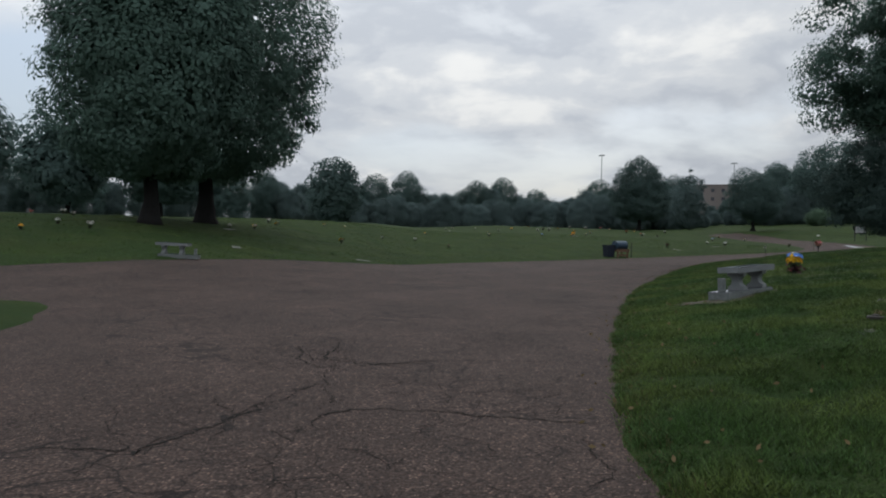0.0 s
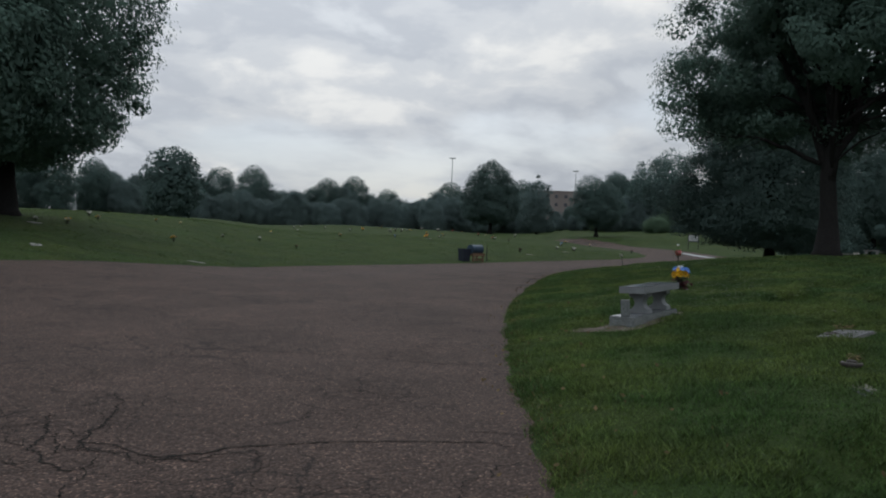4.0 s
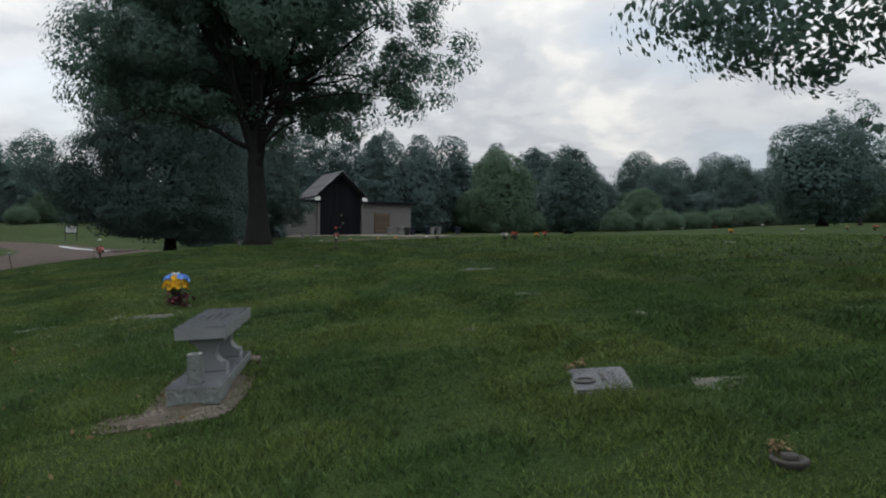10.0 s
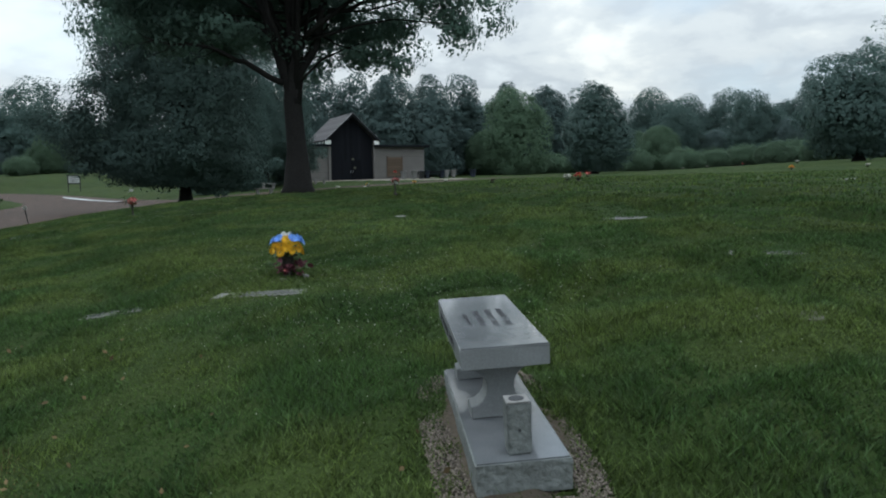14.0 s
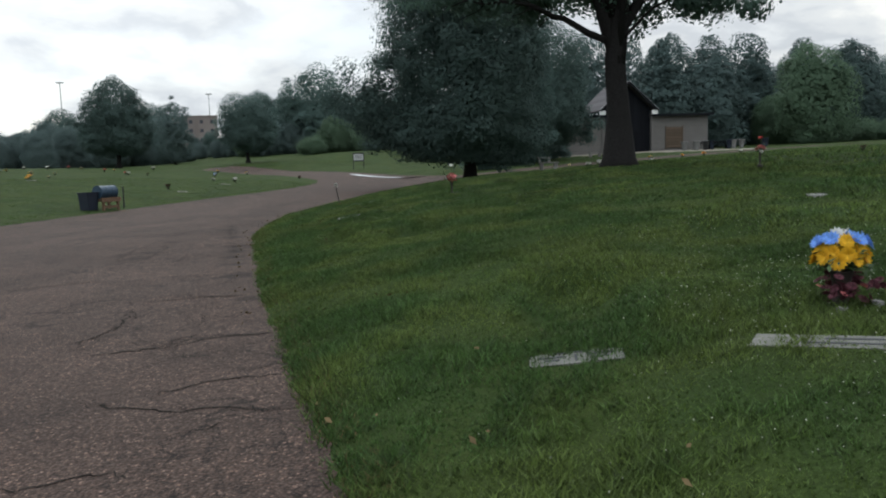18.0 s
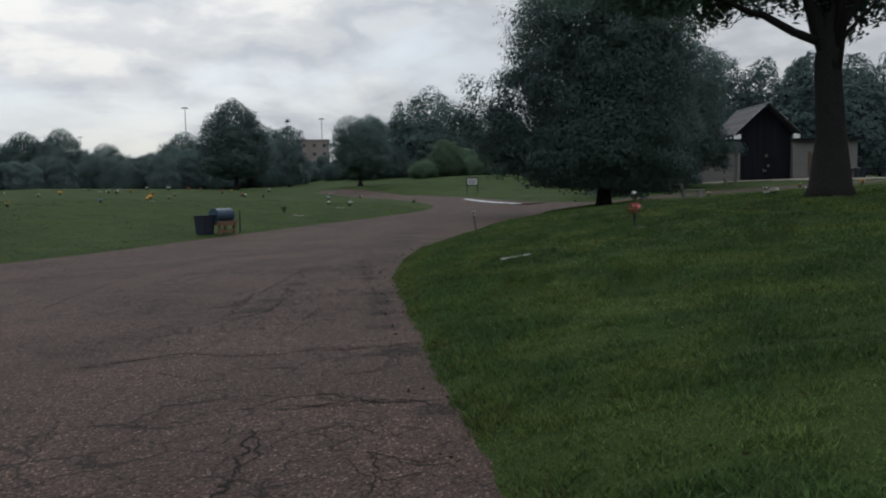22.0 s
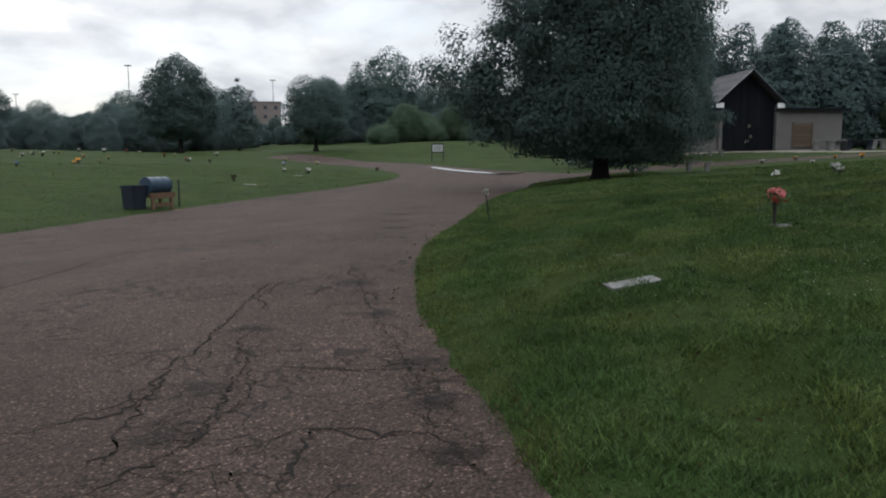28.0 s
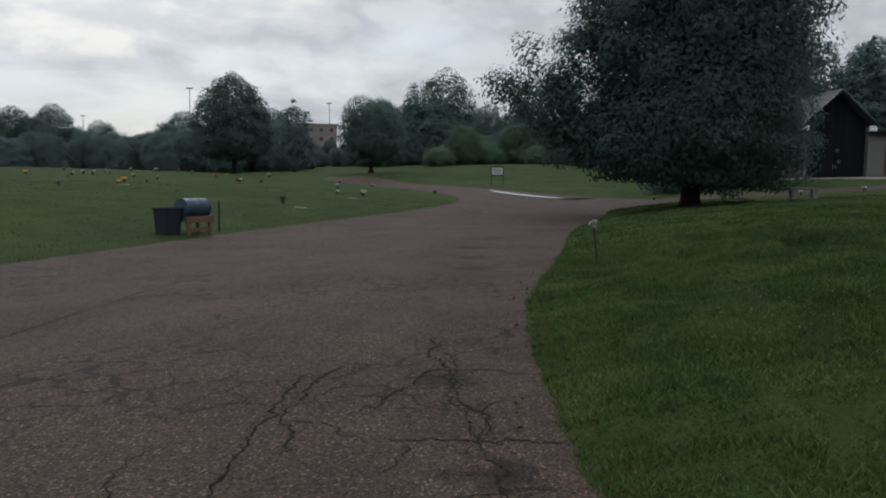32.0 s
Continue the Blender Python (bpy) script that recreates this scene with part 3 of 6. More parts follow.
def crown_clumps(rng, count, rx, ry, rz, zc, lump=0.28, low=0.35, inner=0.3, seed=0.0):
    """Clump centres over an uneven egg: lobes sit on its skin, clumps sit on the lobes, and some fill the inside."""
    nl = max(10, count // 8)
    i = np.arange(nl) + 0.5
    zz = 1 - 2 * i / nl
    a = i * 2.39996 + rng.uniform(-0.35, 0.35, nl)
    d = np.stack([np.cos(a) * np.sqrt(1 - zz * zz), np.sin(a) * np.sqrt(1 - zz * zz), zz], 1)
    d = d[d[:, 2] > -1 + 0.9 * low]
    swell = 1 + lump * (np.sin(3.1 * d[:, 0] + seed) * np.sin(2.7 * d[:, 1] + 1.3 * seed) + 0.6 * np.sin(5.3 * d[:, 2] + 2.1 * d[:, 0] + seed)) + rng.normal(size=len(d)) * lump * 0.4
    lobe = d * (0.80 * swell)[:, None]
    per = max(4, int(count * (1 - inner) / len(lobe)))
    e = rng.normal(size=(len(lobe) * per, 3)) + np.repeat(d, per, 0) * 0.9
    e /= np.linalg.norm(e, axis=1)[:, None]
    size = np.repeat(rng.uniform(0.18, 0.34, len(lobe)), per)
    p = np.repeat(lobe, per, 0) + e * size[:, None]
    q = rng.normal(size=(int(count * inner), 3))
    q = q / np.linalg.norm(q, axis=1)[:, None] * rng.uniform(0.25, 0.8, len(q))[:, None]
    p = np.concatenate([p, q[q[:, 2] > -1 + low]]) * np.array([rx, ry, rz])
    p[:, 2] = np.where(p[:, 2] < 0, p[:, 2] * 0.85, p[:, 2]) + zc
    p[:, 2] = np.maximum(p[:, 2], 0.35)
    return p


TOP = ((0.60, 0.935), (0.70, 0.857), (0.80, 0.737), (0.90, 0.545), (0.95, 0.397), (0.985, 0.22), (1.0, 0.04))
ROUND = ((0.0, 0.50), (0.10, 0.82), (0.24, 0.97), (0.38, 1.0), (0.50, 0.98)) + TOP
CONE = ((0.0, 0.62), (0.08, 0.90), (0.22, 1.0), (0.42, 0.94), (0.60, 0.82), (0.76, 0.65), (0.88, 0.46), (0.95, 0.30), (0.985, 0.16), (1.0, 0.03))
SPIRE = ((0.0, 0.70), (0.08, 0.95), (0.35, 1.0), (0.55, 0.88), (0.75, 0.64), (0.90, 0.37), (0.97, 0.18), (1.0, 0.03))
COLUMN = ((0.0, 0.60), (0.06, 0.85), (0.15, 1.0), (0.30, 1.0), (0.50, 0.99)) + TOP


def shell(rng, n, rx, ry, z0, z1, profile, size, lump=0.14, deep=0.35, narrow=0.55):
    """Leaves over and just inside an uneven crown: leafy masses swell and sink on several scales."""
    pu, pr = np.array(profile).T
    span = z1 - z0
    u = rng.uniform(0, 1, 3 * n)
    u = u[rng.uniform(0, 1.0, 3 * n) < np.interp(u, pu, pr) + 0.12][:n]
    n = len(u)
    # leaves spread over the plan close the underside
    low = rng.uniform(0, 1, n) < 0.10
    u = np.where(low, rng.uniform(0, 0.10, n), u)
    az = rng.uniform(0, 2 * math.pi, n)
    c, sn = np.cos(az), np.sin(az)
    r = np.interp(u, pu, pr)
    slope = (np.interp(np.minimum(u + 0.02, 1), pu, pr) - np.interp(np.maximum(u - 0.02, 0), pu, pr)) / 0.04 * rx / span
    n0 = np.stack([c, sn, np.clip(-slope, -1.2, 4.0)], 1)
    n0 /= np.linalg.norm(n0, axis=1)[:, None]
    skin = np.stack([c * r * rx, sn * r * ry, z0 + u * span], 1)
    # swelling masses, from boughs down to sprays
    swell, grad = np.zeros(n), np.zeros((n, 3))
    total = 0.0
    for k in range(30):
        f = 0.45 * (13.0 ** (k / 29.0))
        d = rng.normal(size=3)
        d *= f / np.linalg.norm(d)
        w = f ** -0.75
        total += w * w / 2
        ph = skin @ d + rng.uniform(0, 6.28)
        swell += w * np.sin(ph)
        grad += w * np.cos(ph)[:, None] * d
    amp = lump * rx / math.sqrt(total)
    swell, grad = swell * amp, grad * amp
    grad -= n0 * (grad * n0).sum(1)[:, None]
    inward = np.where(low, np.sqrt(rng.uniform(0, 1, n)), 1 - deep * rng.uniform(0, 1, n) ** 2.2)
    p = skin * np.stack([inward, inward, np.ones(n)], 1) + n0 * (swell * np.where(low, 0.6, 1.0))[:, None] + rng.normal(size=(n, 3)) * 0.10
    p[:, 2] = np.maximum(p[:, 2], 0.3)
    nrm = n0 - 0.55 * grad + rng.normal(size=(n, 3)) * 0.14 + np.array([0, 0, 0.4])
    nrm /= np.linalg.norm(nrm, axis=1)[:, None]
    a = np.cross(nrm, rng.normal(size=nrm.shape))
    a /= np.linalg.norm(a, axis=1)[:, None]
    b = np.cross(nrm, a)
    q = size * rng.uniform(0.6, 1.35, n)
    a, b = a * q[:, None], b * (q * narrow)[:, None]
    return np.stack([p - a, p + b - a * 0.1, p + a, p - b - a * 0.1], 1).reshape(-1, 3), np.arange(4 * n).reshape(-1, 4)


def branch_path(a, b, rng, wob, steps=5, sag=0.0):
    a, b = np.array(a, float), np.array(b, float)
    out = []
    for k in range(steps + 1):
        t = k / steps
        p = a + (b - a) * t + rng.normal(size=3) * wob * math.sin(math.pi * t)
        p[2] += sag * math.sin(math.pi * t)
        out.append(p)
    return out


def broad_tree(name, x, y, height, rx, ry, clear, label, leaf=M_LEAF, trunk_r=0.4, clumps=170, per=55, size=0.2, clump_r=1.0, seed=1, fork=None,
               lean=(0, 0), lump=0.28, low=0.35, limbs=9, group="", turn=0, inner=0.3, squash=0.75, z=None, zmid=0.45, boughs=(), fill=90, profile=ROUND, swell=0.12):
    rng = np.random.default_rng(seed)
    t = thing(name, x, y, z, turn, label, "tree", group)
    rz = (height - clear) / 2
    zc = clear + rz * (2 * zmid)
    cl = crown_clumps(rng, clumps, rx, ry, rz, zc, lump, low, inner, seed)
    cl[:, 0] += lean[0] * (cl[:, 2] - clear) / height
    cl[:, 1] += lean[1] * (cl[:, 2] - clear) / height
    if boughs:
        extra = np.array([np.array(q) + rng.normal(size=3) * np.array([0.8, 0.8, 0.4]) for q in boughs for _ in range(6)])
        cl = np.concatenate([extra, cl])
    top = zc + 0.35 * rz
    fk = fork or max(clear * 0.9, 0.16 * height)
    stem = branch_path((0, 0, -0.25), (lean[0] * 0.15, lean[1] * 0.15, top), rng, 0.12, 8)
    rad = [trunk_r * (1.35 if k == 0 else 1.0 - 0.10 * k) for k in range(9)]
    stem.insert(1, np.array([0, 0, 0.25]))
    rad = [trunk_r * 1.9, trunk_r * 1.3] + [trunk_r * (1.0 - 0.11 * k) for k in range(1, 9)]
    part("trunk", tube(stem, rad, 12), M_BARK, t, smooth=True)
    pick = rng.choice(len(cl), min(limbs, len(cl)), replace=False)
    for k in list(pick) + list(range(0, 6 * len(boughs), 12)):
        base = np.array([0, 0, fk + rng.uniform(0, 0.35) * (top - fk)])
        tip = cl[k] * np.array([0.85, 0.85, 1])
        r0 = trunk_r * rng.uniform(0.18, 0.34) * (0.5 if k < 6 * len(boughs) else 1.0)
        part("limb", tube(branch_path(base, tip, rng, 0.25, 5, 0.3), [r0 * (1 - 0.17 * q) for q in range(6)], 6), M_BARK, t, smooth=True)
    if profile:
        v, f = shell(rng, int(0.55 * clumps * per), rx * 0.98, ry * 0.98, clear * 0.8 + 0.15, height * 0.985, profile, size, swell)
        u = np.clip((cl[:, 2] - clear * 0.8) / (height - clear * 0.8), 0, 1)
        wide = np.interp(u, *np.array(profile).T) * rx * 1.03
        cl[:, :2] *= np.minimum(1.0, wide / (np.hypot(cl[:, 0], cl[:, 1]) + 1e-6))[:, None] if not boughs else 1.0
        v4, f4 = leaves(rng, cl, clump_r * rng.uniform(0.6, 1.15, len(cl)), max(12, int(0.45 * per)), size, squash)
        v, f = np.concatenate([v, v4]), np.concatenate([f, f4 + len(v)])
        if boughs:
            v3, f3 = leaves(rng, cl[:6 * len(boughs)], clump_r * rng.uniform(0.7, 1.3, 6 * len(boughs)), max(30, per // 2), size, squash)
            v, f = np.concatenate([v, v3]), np.concatenate([f, f3 + len(v)])
        fill = fill // 3
    else:
        v, f = leaves(rng, cl, clump_r * rng.uniform(0.7, 1.3, len(cl)), per, size, squash)
    q = rng.normal(size=(fill, 3))
    q = q / np.linalg.norm(q, axis=1)[:, None] * rng.uniform(0.2, 0.86, fill)[:, None] * np.array([rx, ry, rz * 0.92])
    q[:, 0] += lean[0] * 0.5
    q[:, 1] += lean[1] * 0.5
    q[:, 2] = np.maximum(np.where(q[:, 2] < 0, q[:, 2] * 0.85, q[:, 2]) + zc, 0.7)
    q = q[q[:, 2] > clear + low * rz * 0.5]
    v2, f2 = leaves(rng, q, np.full(len(q), 0.24 * rx), 46, 2.4 * size, squash)
    raw("crown", np.concatenate([v, v2]), np.concatenate([f, f2 + len(v)]), leaf, t)
    return t


# the two great maples on the western knoll and the trees beyond them
broad_tree("maple_tree", -11.8, 29.5, 14.5, 4.1, 4.1, 2.2, "large dense dark green maple on the western knoll", trunk_r=0.34, clumps=440, per=210, size=0.096, clump_r=0.85, seed=11, limbs=14, low=0.02, lump=0.08, inner=0.3, zmid=0.40, lean=(0.8, 0.2))
broad_tree("maple_tree", -11.0, 34.8, 17.5, 5.4, 5.2, 2.5, "tall dark maple with a flared trunk on the knoll", trunk_r=0.40, clumps=440, per=210, size=0.10, clump_r=0.9, seed=12, limbs=12, low=0.02, lump=0.12, inner=0.3, zmid=0.42, boughs=((3.7, 0.9, 4.6), (4.2, 0.9, 5.8), (4.0, 1.0, 7.0)))
# the group in front of the chapel
forked_maple = broad_tree("maple_tree", 21.52, 26.5, 18.5, 6.2, 6.0, 4.8, "tall open maple with a forked trunk and ragged crown", trunk_r=0.38, clumps=560, per=230, size=0.08, clump_r=0.75, seed=21, limbs=20, fork=3.0, low=0.3, lump=0.24, inner=0.4, profile=None,
           boughs=[(0.70 * r + 0.71 * f, -0.71 * r + 0.70 * f, h) for r, f, h in ((5.8, -1.0, 5.5), (6.5, -0.5, 6.2), (6.6, 0.0, 7.8), (-5.4, 0.0, 5.6), (-6.0, 0.0, 6.2),
                                                                                 (-6.2, 0.5, 7.4), (-4.8, 1.0, 5.8), (-4.2, 2.0, 6.2), (-5.8, 1.0, 8.6), (-3.0, 3.0, 6.4), (-1.6, 3.4, 6.6), (1.8, 3.6, 6.0), (3.4, 2.4, 6.0), (-2.0, 2.0, 6.4), (-3.2, 0.6, 6.2), (0.0, 3.0, 6.4), (2.2, 2.0, 6.2), (3.0, 1.2, 6.0), (-4.2, 2.6, 7.2), (-2.6, 3.6, 7.4), (1.6, 0.8, 7.2),
                                                                                 (-1.6, 0.6, 7.4), (3.2, -1.8, 6.9), (-3.6, -1.6, 7.0), (0.4, -2.4, 7.8), (-0.6, 2.4, 7.0), (-4.6, 1.6, 6.4), (-5.2, -0.8, 7.0),
                                                                                 (2.4, 0.4, 4.5), (1.2, 1.2, 5.1), (2.6, 1.6, 5.2), (-1.5, 0.8, 5.2), (-2.6, 1.0, 5.2), (-3.6, 0.6, 5.3), (-4.6, 0.6, 5.3))])
frng = np.random.default_rng(26)
for tip, r0, sg in (((-1.9, 1.5, 9.0), 0.22, 0.5), ((1.6, -1.2, 9.5), 0.19, 0.3)):
    part("stem", tube(branch_path((0.0, 0.0, 3.0), tip, frng, 0.12, 7, sg), [r0 * (1 - 0.09 * q) for q in range(8)], 10), M_BARK, forked_maple, smooth=True)
# a dead bough with bare twigs, low on the road side
bare = branch_path((-0.3, 0.25, 3.7), (-3.6, 2.6, 4.9), frng, 0.12, 8, 0.25)
part("bare_limb", tube(bare, [0.11 - 0.011 * q for q in range(9)], 7), M_BARK, forked_maple, "bare dead bough", smooth=True)
for q in range(2, 9):
    for sg in (-1, 1):
        end = bare[q] + np.array([-0.5 - 0.3 * frng.uniform(), 0.35 + 0.3 * frng.uniform(), sg * frng.uniform(0.15, 0.7)])
        part("twig", tube(branch_path(bare[q], end, frng, 0.06, 4), [0.024, 0.018, 0.013, 0.009, 0.005], 5), M_BARK, forked_maple)
broad_tree("linden_tree", 34.25, 48.0, 19.5, 5.2, 5.2, 1.2, "broad dark linden with low hanging boughs beside the road", M_LEAFN, trunk_r=0.34, clumps=620, per=250, size=0.094, clump_r=1.0, lean=(0.0, 0.0), seed=22, limbs=10, low=0.02, lump=0.12, inner=0.3, zmid=0.44, profile=COLUMN, swell=0.12,
           boughs=((-6.4, 3.5, 4.6), (-6.0, 3.6, 5.2), (-5.8, 3.2, 4.0), (-4.4, 2.7, 2.3), (-3.4, 2.1, 2.2), (-5.1, 3.2, 3.0), (-5.1, 3.1, 3.8), (-5.3, 3.3, 4.6), (-4.7, 2.1, 3.4), (-2.0, 4.6, 2.4), (2.0, 3.8, 2.3), (-2.4, -3.4, 3.0), (2.4, -1.4, 3.1), (-4.8, 2.9, 5.4), (-4.6, 2.8, 6.4), (-4.4, 2.6, 7.3)))
broad_tree("maple_tree", 56.6, 63.4, 13.0, 4.6, 4.6, 1.8, "dense dark maple shading the chapel wall", M_LEAFN, trunk_r=0.28, clumps=330, per=170, size=0.11, clump_r=0.9, seed=23, limbs=8, low=0.0, lump=0.1, inner=0.3, zmid=0.4,
           boughs=((3.2, -2.6, 2.4), (-3.0, 2.6, 2.4), (2.6, 2.6, 2.6), (-2.6, -2.8, 2.4), (3.6, -2.8, 3.4)))
# the lawn trees to the north
broad_tree("maple_tree", 30.5, 107.4, 11.0, 4.2, 4.1, 1.7, "rounded lawn maple standing alone among the graves", M_LEAFN, trunk_r=0.3, clumps=380, per=90, size=0.12, clump_r=0.8, seed=31, low=0.4, lump=0.04, zmid=0.38, profile=CONE)
broad_tree("maple_tree", 50.0, 114.0, 9.6, 4.1, 4.0, 1.6, "broad rounded lawn maple at the field edge", M_LEAFN, trunk_r=0.28, clumps=360, per=90, size=0.12, clump_r=0.8, seed=32, low=0.4, lump=0.05, zmid=0.38)
# the eastern lawn
broad_tree("oak_tree", 80.8, 13.8, 10.8, 5.4, 5.3, 1.1, "spreading oak on the eastern rise", M_LEAFD, trunk_r=0.4, clumps=300, per=70, size=0.17, clump_r=0.8, seed=41, low=0.02, lump=0.14, zmid=0.36)
broad_tree("yew_tree", 69.2, 34.4, 8.6, 3.1, 3.0, 0.1, "dense dark yew clothed to the ground", M_LEAFD, trunk_r=0.3, clumps=260, per=70, size=0.14, clump_r=0.6, seed=42, low=0.0, lump=0.08, limbs=4, zmid=0.42)
# a tree whose boughs reach in over the lawn
broad_tree("maple_tree", 15.6, 2.6, 12.0, 4.2, 4.2, 5.4, "lawn maple with low spreading boughs", trunk_r=0.33, clumps=260, per=210, size=0.07, clump_r=0.7, seed=51, limbs=12, low=0.3, lump=0.2, profile=None,
           boughs=((-3.2, 4.9, 3.8), (-3.2, 4.1, 3.5), (-3.1, 3.2, 3.5), (-3.0, 2.4, 4.1), (-2.9, 1.6, 4.1), (-3.9, 4.7, 4.3), (-3.9, 3.5, 4.5), (-3.6, 2.4, 5.1), (-2.6, 0.8, 4.3), (-3.4, 1.2, 5.3), (-2.2, 4.2, 4.7), (-2.0, 2.6, 5.8)))

# ---------------------------------------------------------------- belts of trees
for k, (px, py, hh, rr) in enumerate(((79, 86, 14, 4.6), (84, 81, 15.5, 5.0), (90, 79, 14.5, 4.8), (95, 76, 16, 5.0), (100, 73, 15, 4.8), (106, 70, 15.5, 5.0), (87, 71.5, 14, 4.4), (93, 68, 12.5, 4.4), (112, 66, 14.5, 5.0), (72, 89, 13.5, 4.6), (119, 62, 15, 5.0))):
    broad_tree("pine_tree", px, py, hh, 0.85 * rr, 0.85 * rr, 0.4, "broad dark pine behind the chapel", M_NEEDLE, 0.3, 220, 90, 0.19, 0.85, 120 + k, low=0.0, lump=0.12, limbs=4, group="pines behind the chapel", zmid=0.36, squash=0.8, profile=SPIRE, swell=0.16)

broad_tree("ash_tree", 99, 58, 12.5, 4.6, 4.6, 0.5, "light green ash beside the pines", M_LEAFY, 0.25, 180, 80, 0.19, 1.0, 43, low=0.0, lump=0.16)
broad_tree("cherry_tree", 92.0, 3.2, 3.6, 2.1, 2.1, 0.6, "russet-leaved cherry on the eastern rise", M_REDLEAF, 0.2, 90, 40, 0.24, 0.8, 44, low=0.1)
broad_tree("locust_tree", 92.5, 11.5, 14.5, 3.0, 3.0, 7.0, "thin half-bare tree behind the oak", M_LEAF, 0.16, 26, 30, 0.16, 0.8, 45, low=0.4, limbs=18, fill=2, profile=None)
broad_tree("spruce_tree", -12.0, 98.0, 8.6, 3.3, 3.3, 0.2, "dense rounded evergreen on the far lawn", M_LEAFD, 0.25, 130, 50, 0.24, 0.8, 46, low=0.0, lump=0.08)
broad_tree("birch_tree", 51.6, 147.0, 11.2, 3.1, 3.1, 0.4, "slender tree before the far building", M_LEAF_HAZED, 0.2, 110, 70, 0.2, 0.8, 47, low=0.0)
broad_tree("oak_tree", 76.0, 142.0, 15.5, 6.8, 6.4, 0.8, "large far oak above the hedge", M_LEAFD, 0.4, 200, 90, 0.24, 1.2, 48, low=0.0, lump=0.12)
for k, (x, y, h, r) in enumerate(((-29, 44, 7.6, 3.8), (-38, 50, 9, 4.4), (-24, 66, 9, 4.0), (-44, 40, 9, 4.6), (-34, 70, 10, 4.4))):
    broad_tree("maple_tree", x, y, h, r, r, 1.6, "dark maple beyond the western knoll", M_LEAFD, 0.26, 130, 45, 0.24, 1.0, 70 + k, low=0.1, group="maples beyond the knoll")

# two of these five wear the leaf colour paled for haze
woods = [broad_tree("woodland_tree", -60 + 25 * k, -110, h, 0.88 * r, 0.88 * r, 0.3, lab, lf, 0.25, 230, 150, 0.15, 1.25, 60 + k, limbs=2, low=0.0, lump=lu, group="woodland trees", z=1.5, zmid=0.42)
         for k, (h, r, lf, lu, lab) in enumerate(((11, 4.4, M_LEAF_HAZED, 0.1, "woodland tree at the edge of the cemetery"), (13, 5.2, M_LEAFD, 0.12, "dark woodland tree at the edge of the cemetery"),
                                                  (9, 4.0, M_LEAF_HAZED, 0.08, "low round woodland tree at the field edge"), (7.5, 4.0, M_LEAFY, 0.1, "light green scrub tree at the wood edge"), (3.2, 3.0, M_LEAFY, 0.2, "low light green bush at the wood edge")))]
wr = random.Random(5)


def wood_at(x, y, k, s=1.0):
    s *= wr.uniform(0.9, 1.1)
    return copy_thing(woods[k], pose(x, y, ground_z(x, y) - 0.25, 0, 0, wr.uniform(0, 360)) @ Matrix.Diagonal((s, s, s * wr.uniform(0.88, 1.12), 1)))


def wood_row(b0, b1, d0, d1, step, s0=1.0, ks=(0, 1, 2, 3)):
    """A belt of trees between two bearings, at distances from the lawn's middle."""
    b = b0
    while b < b1:
        d = d0 + (d1 - d0) * (b - b0) / (b1 - b0) + wr.uniform(-6, 6)
        a = radians(b)
        wood_at(d * math.sin(a), d * math.cos(a), wr.choice(ks), s0 * (0.5 if 18.8 < b < 22.8 else 1.0))
        b += 0.84 * step * wr.uniform(0.75, 1.25)


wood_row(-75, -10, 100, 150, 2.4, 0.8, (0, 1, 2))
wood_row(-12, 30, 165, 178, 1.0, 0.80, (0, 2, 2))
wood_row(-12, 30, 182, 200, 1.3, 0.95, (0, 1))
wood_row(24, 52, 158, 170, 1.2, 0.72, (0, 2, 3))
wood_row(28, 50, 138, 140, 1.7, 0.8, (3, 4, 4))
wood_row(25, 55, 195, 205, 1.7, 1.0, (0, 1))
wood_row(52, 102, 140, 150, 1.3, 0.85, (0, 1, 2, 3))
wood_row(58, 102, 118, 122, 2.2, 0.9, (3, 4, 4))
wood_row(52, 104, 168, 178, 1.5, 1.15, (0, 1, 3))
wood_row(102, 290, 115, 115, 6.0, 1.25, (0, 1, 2))

